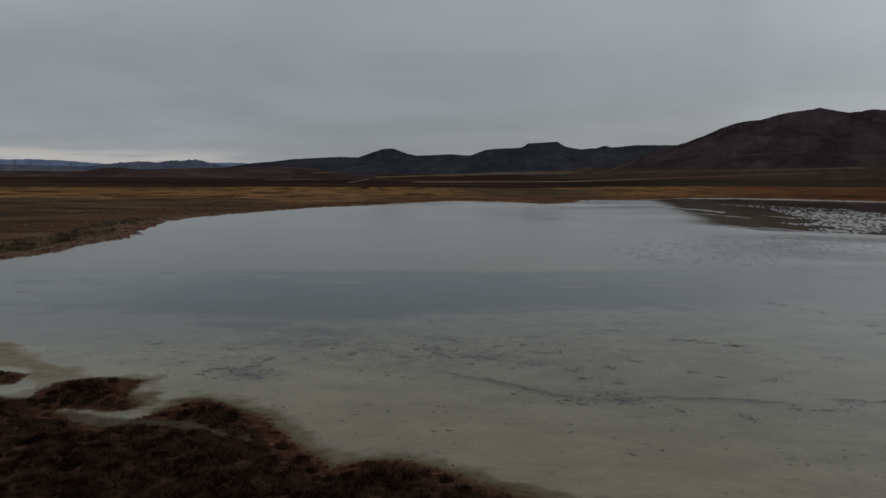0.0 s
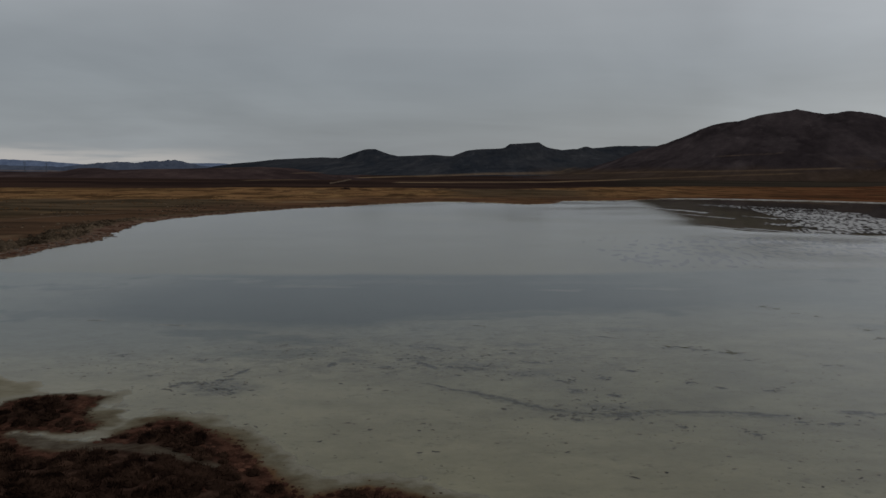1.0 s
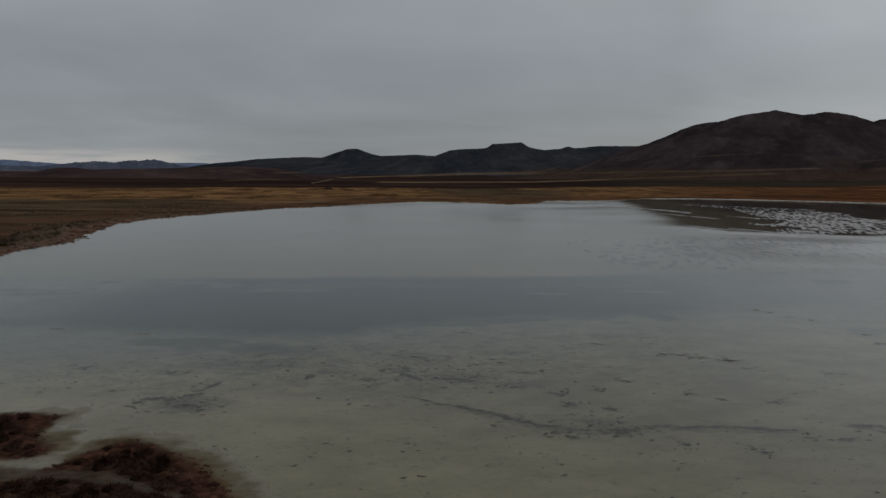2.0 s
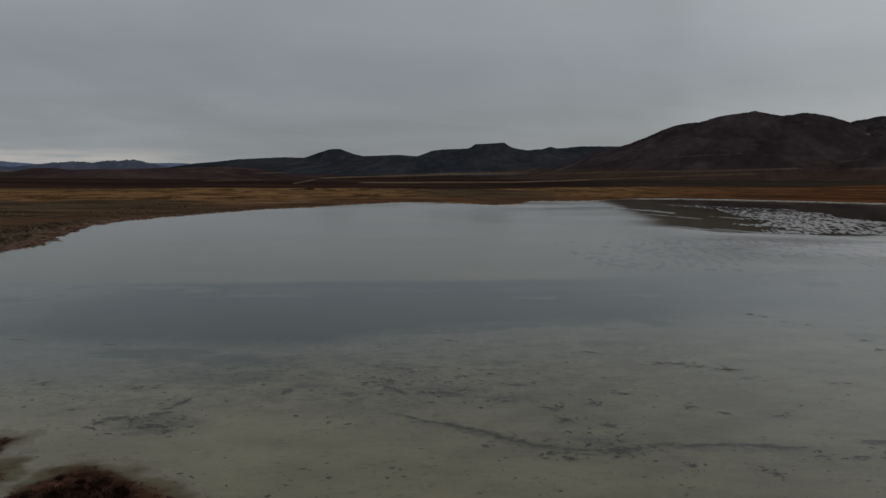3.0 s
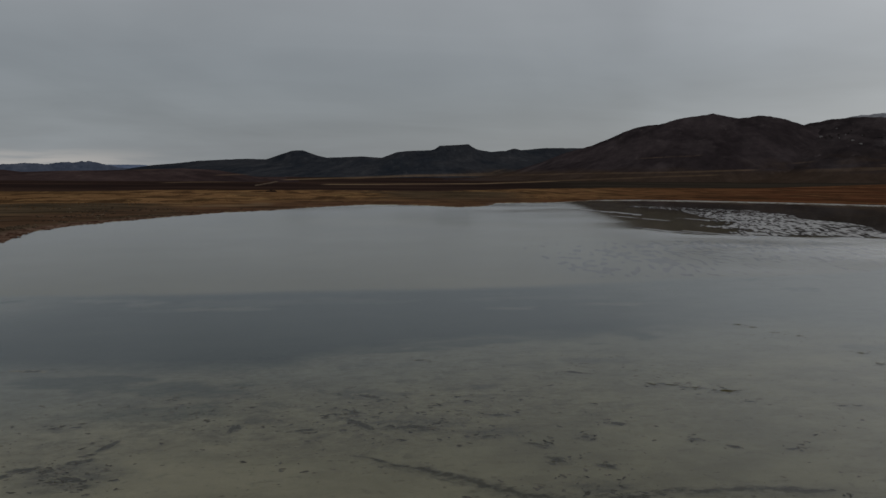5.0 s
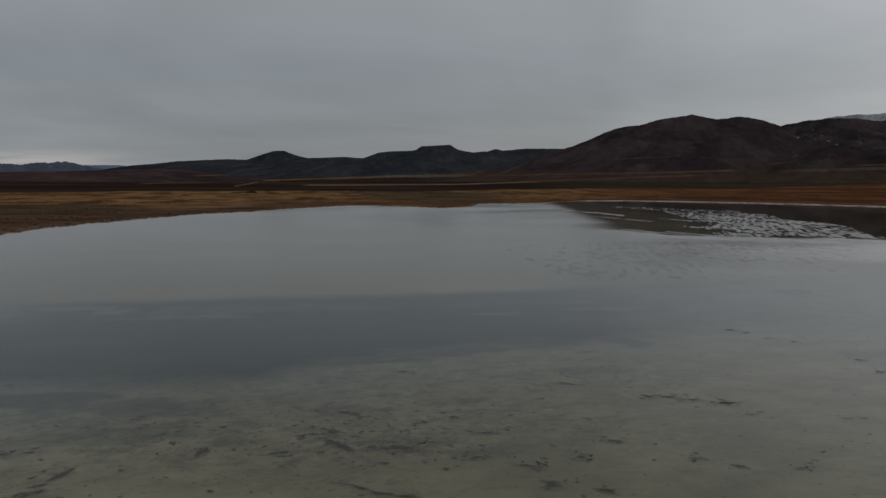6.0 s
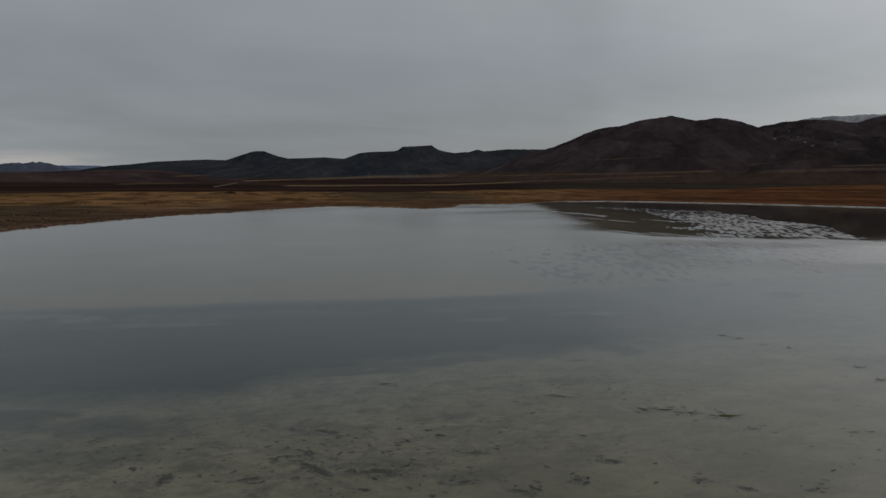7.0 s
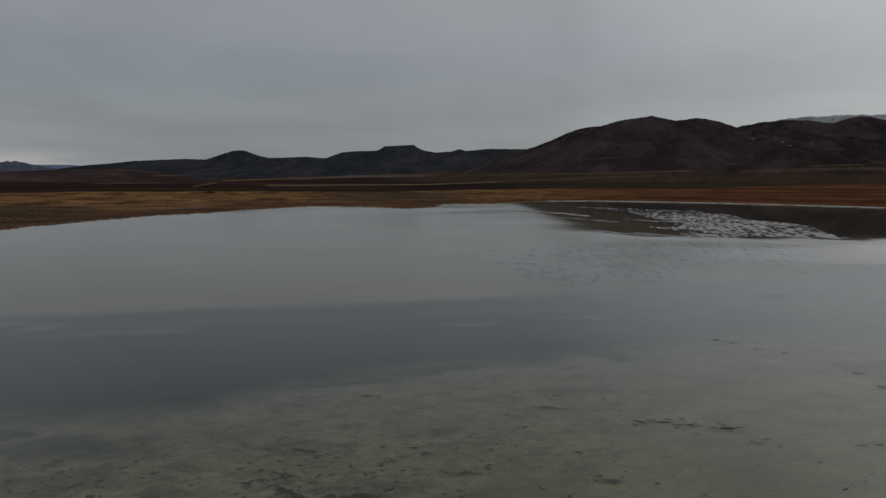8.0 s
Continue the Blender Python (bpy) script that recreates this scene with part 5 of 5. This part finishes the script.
def bar(bm, a, b, w0, w1=None):
    """A square bar from a to b."""
    a, b = Vector(a), Vector(b)
    q = (b - a).to_track_quat("Z", "Y").to_matrix()
    w1 = w0 if w1 is None else w1
    ring = []
    for p, w in ((a, w0), (b, w1)):
        ring.append([bm.verts.new(p + q @ Vector((sx * w / 2, sy * w / 2, 0))) for sx, sy in ((-1, -1), (1, -1), (1, 1), (-1, 1))])
    for k in range(4):
        bm.faces.new((ring[0][k], ring[0][(k + 1) % 4], ring[1][(k + 1) % 4], ring[1][k]))
    bm.faces.new(ring[0][::-1])
    bm.faces.new(ring[1])


def build_pylon():
    """A portal pylon of lattice legs with a wide crossarm, 26 m high."""
    root = new("pylon")
    for side in (-1, 1):
        bm = bmesh.new()
        for cx, cy in ((-1, -1), (1, -1), (1, 1), (-1, 1)):
            bar(bm, (side * 4.2 + cx * 0.9, cy * 0.9, -0.5), (side * 3.6 + cx * 0.4, cy * 0.4, 22), 0.45, 0.35)
        for k in range(7):
            z0, z1 = k * 3.1, k * 3.1 + 3.1
            w0, w1 = 0.9 - 0.5 * z0 / 22, 0.9 - 0.5 * z1 / 22
            c0, c1 = side * (4.2 - 0.6 * z0 / 22), side * (4.2 - 0.6 * z1 / 22)
            for f in (-1, 1):
                bar(bm, (c0 - w0, f * w0, z0), (c1 + w1, f * w1, z1), 0.2)
                bar(bm, (c0 + f * w0, -w0, z0), (c1 + f * w1, w1, z1), 0.2)
        part("leg", bm, MAT_STEEL, root)
    bm = bmesh.new()
    for zz, half in ((22, 8.5), (23.6, 7.0)):
        for f in (-0.4, 0.4):
            bar(bm, (-half, f, zz), (half, f, zz), 0.4)
    for k in range(-4, 4):
        bar(bm, (k * 1.9, 0.4, 22), (k * 1.9 + 1.9, 0.4, 23.6), 0.2)
        bar(bm, (k * 1.9, -0.4, 23.6), (k * 1.9 + 1.9, -0.4, 22), 0.2)
    part("crossarm", bm, MAT_STEEL, root)
    for side in (-1, 1):
        bm = bmesh.new()
        bar(bm, (side * 3.6, 0, 23.6), (side * 3.6, 0, 26.5), 0.5, 0.2)
        part("earth_wire_peak", bm, MAT_STEEL, root)
    for x in (-7.8, 0, 7.8):
        bm = bmesh.new()
        bar(bm, (x, 0, 19.6), (x, 0, 22), 0.3)
        part("insulator", bm, MAT_STEEL, root)
    return tagged(root, "grey steel lattice pylon on the far plain", "pylon", "power line pylons")


def stand(bearing, dist):
    a = radians(bearing)
    x, y = CENTRE[0] + dist * math.sin(a), CENTRE[1] + dist * math.cos(a)
    bpy.context.view_layer.update()
    hit, place, _, _, _, _ = scene.ray_cast(bpy.context.evaluated_depsgraph_get(), (x, y, 900), (0, 0, -1))
    return (x, y, place.z if hit else float(ground_height(np.array([x]), np.array([y]))[0][0]))


pylon = build_pylon()
spots = [stand(b, d) for b, d in ((-33.85, 1850), (-31.65, 1980), (-30.3, 2350))]
pylon.matrix_basis = pose(*spots[0], 0, 0, 50) @ Matrix.Diagonal((0.62, 0.9, 1.15, 1))
for p in spots[1:]:
    copy_thing(pylon, pose(*p, 0, 0, 50) @ Matrix.Diagonal((0.55, 0.8, 0.95, 1)))

MAT_WALL = plain_material("pale_house_plaster", (0.23, 0.215, 0.205), (0.33, 0.315, 0.30), 0.5, 0.9, 0.2)
MAT_ROOF = plain_material("weathered_tin_roof", (0.14, 0.13, 0.13), (0.24, 0.23, 0.23), 0.5, 0.6, 0.2)


def build_house():
    root = new("house")
    bm = bmesh.new()
    bmesh.ops.create_cube(bm, size=1.0, matrix=Matrix.Diagonal((9, 7, 5.5, 1)))
    for v in bm.verts:
        v.co.z += 1.75
    part("wall", bm, MAT_WALL, root)
    bm = bmesh.new()
    e = [bm.verts.new(p) for p in ((-4.9, -3.9, 4.3), (4.9, -3.9, 4.3), (4.9, 3.9, 4.3), (-4.9, 3.9, 4.3), (-4.9, 0, 6.2), (4.9, 0, 6.2))]
    for f in ((0, 1, 5, 4), (2, 3, 4, 5), (0, 4, 3), (1, 2, 5), (3, 2, 1, 0)):
        bm.faces.new([e[i] for i in f])
    part("roof", bm, MAT_ROOF, root)
    return tagged(root, "small pale house on the dark hillside", "house", "houses on the hillside")


def on_hill(bearing, rise):
    eye = Vector((0.37, 19.9, 12.9))
    b, e = radians(bearing), radians(rise)
    bpy.context.view_layer.update()
    _, place, _, _, _, _ = scene.ray_cast(bpy.context.evaluated_depsgraph_get(), eye, Vector((math.sin(b) * math.cos(e), math.cos(b) * math.cos(e), math.sin(e))))
    return tuple(place)


house = build_house()
spots = [on_hill(b, e) for b, e in ((35.14, 3.21), (37.17, 2.92), (37.67, 2.66), (36.09, 3.8), (36.69, 3.35), (37.72, 3.28), (36.3, 3.12))]
sizes = ((0.85, 0.7, 0.75), (0.8, 0.6, 0.7), (0.85, 0.6, 0.65), (0.9, 0.5, 0.4), (0.6, 0.5, 0.5), (0.7, 0.5, 0.4), (0.5, 0.45, 0.45))
house.matrix_basis = pose(*spots[0], 0, 0, -30) @ Matrix.Diagonal((*sizes[0], 1))
for k in range(1, len(spots)):
    copy_thing(house, pose(*spots[k], 0, 0, -50 + 23 * k) @ Matrix.Diagonal((*sizes[k], 1)))


# ---- bare dark trees round the hamlet ----
MAT_BARK = plain_material("dark_bark", (0.03, 0.024, 0.02), (0.055, 0.045, 0.038), 2.0, 0.95, 0.4)
MAT_LEAF = plain_material("dark_winter_foliage", (0.045, 0.040, 0.037), (0.080, 0.070, 0.065), 0.6, 0.95, 0.3)


def build_tree(seed):
    """A small broad tree, 8 m high: trunk with limbs, and a crown of loose leaf clumps with gaps."""
    rng = random.Random(seed)
    root = new("tree")
    bm = bmesh.new()
    bar(bm, (0, 0, -1.5), (0.1, 0, 3.2), 0.7, 0.4)
    tips = []
    for k in range(5):
        a = 1.257 * k + rng.uniform(-0.4, 0.4)
        tip = (2.2 * math.cos(a), 2.2 * math.sin(a), rng.uniform(2.4, 5.4))
        bar(bm, (0.05, 0, rng.uniform(1.0, 2.2)), tip, 0.3, 0.08)
        tips.append(tip)
    part("trunk", bm, MAT_BARK, root)
    bm = bmesh.new()
    for cx, cy, cz in tips + [(0, 0, 5.8), (0.4, 0.3, 4.2), (-0.8, 0.2, 2.6)]:
        for _ in range(40):
            d = Vector((rng.gauss(0, 1.0), rng.gauss(0, 1.0), rng.gauss(0, 0.8)))
            n = Vector((rng.uniform(-1, 1), rng.uniform(-1, 1), rng.uniform(-1, 1))).normalized()
            p, q = n.orthogonal().normalized() * rng.uniform(0.2, 0.5), n.cross(n.orthogonal().normalized()) * rng.uniform(0.2, 0.5)
            c = Vector((cx, cy, cz)) + d
            bm.faces.new([bm.verts.new(c + w) for w in (p, q, -p * 0.8, -q * 0.9)])
    part("crown", bm, MAT_LEAF, root)
    return tagged(root, "small dark bushy tree beside hillside houses", "tree", "trees round the hamlet")


tree = build_tree(5)
spots = [on_hill(b, e) for b, e in ((35.69, 3.2), (35.45, 3.1), (35.85, 3.12), (37.02, 3.55), (36.85, 3.4), (37.83, 3.2), (38.73, 3.1), (38.9, 3.02), (39.3, 2.85), (36.25, 3.28))]
tree.matrix_basis = pose(*spots[0], 0, 0, 20)
for k in range(1, len(spots)):
    copy_thing(tree, pose(*spots[k], 0, 0, 47 * k) @ Matrix.Diagonal((0.8 + 0.25 * (k % 3), 1.0, 0.65 + 0.2 * (k % 2), 1)))
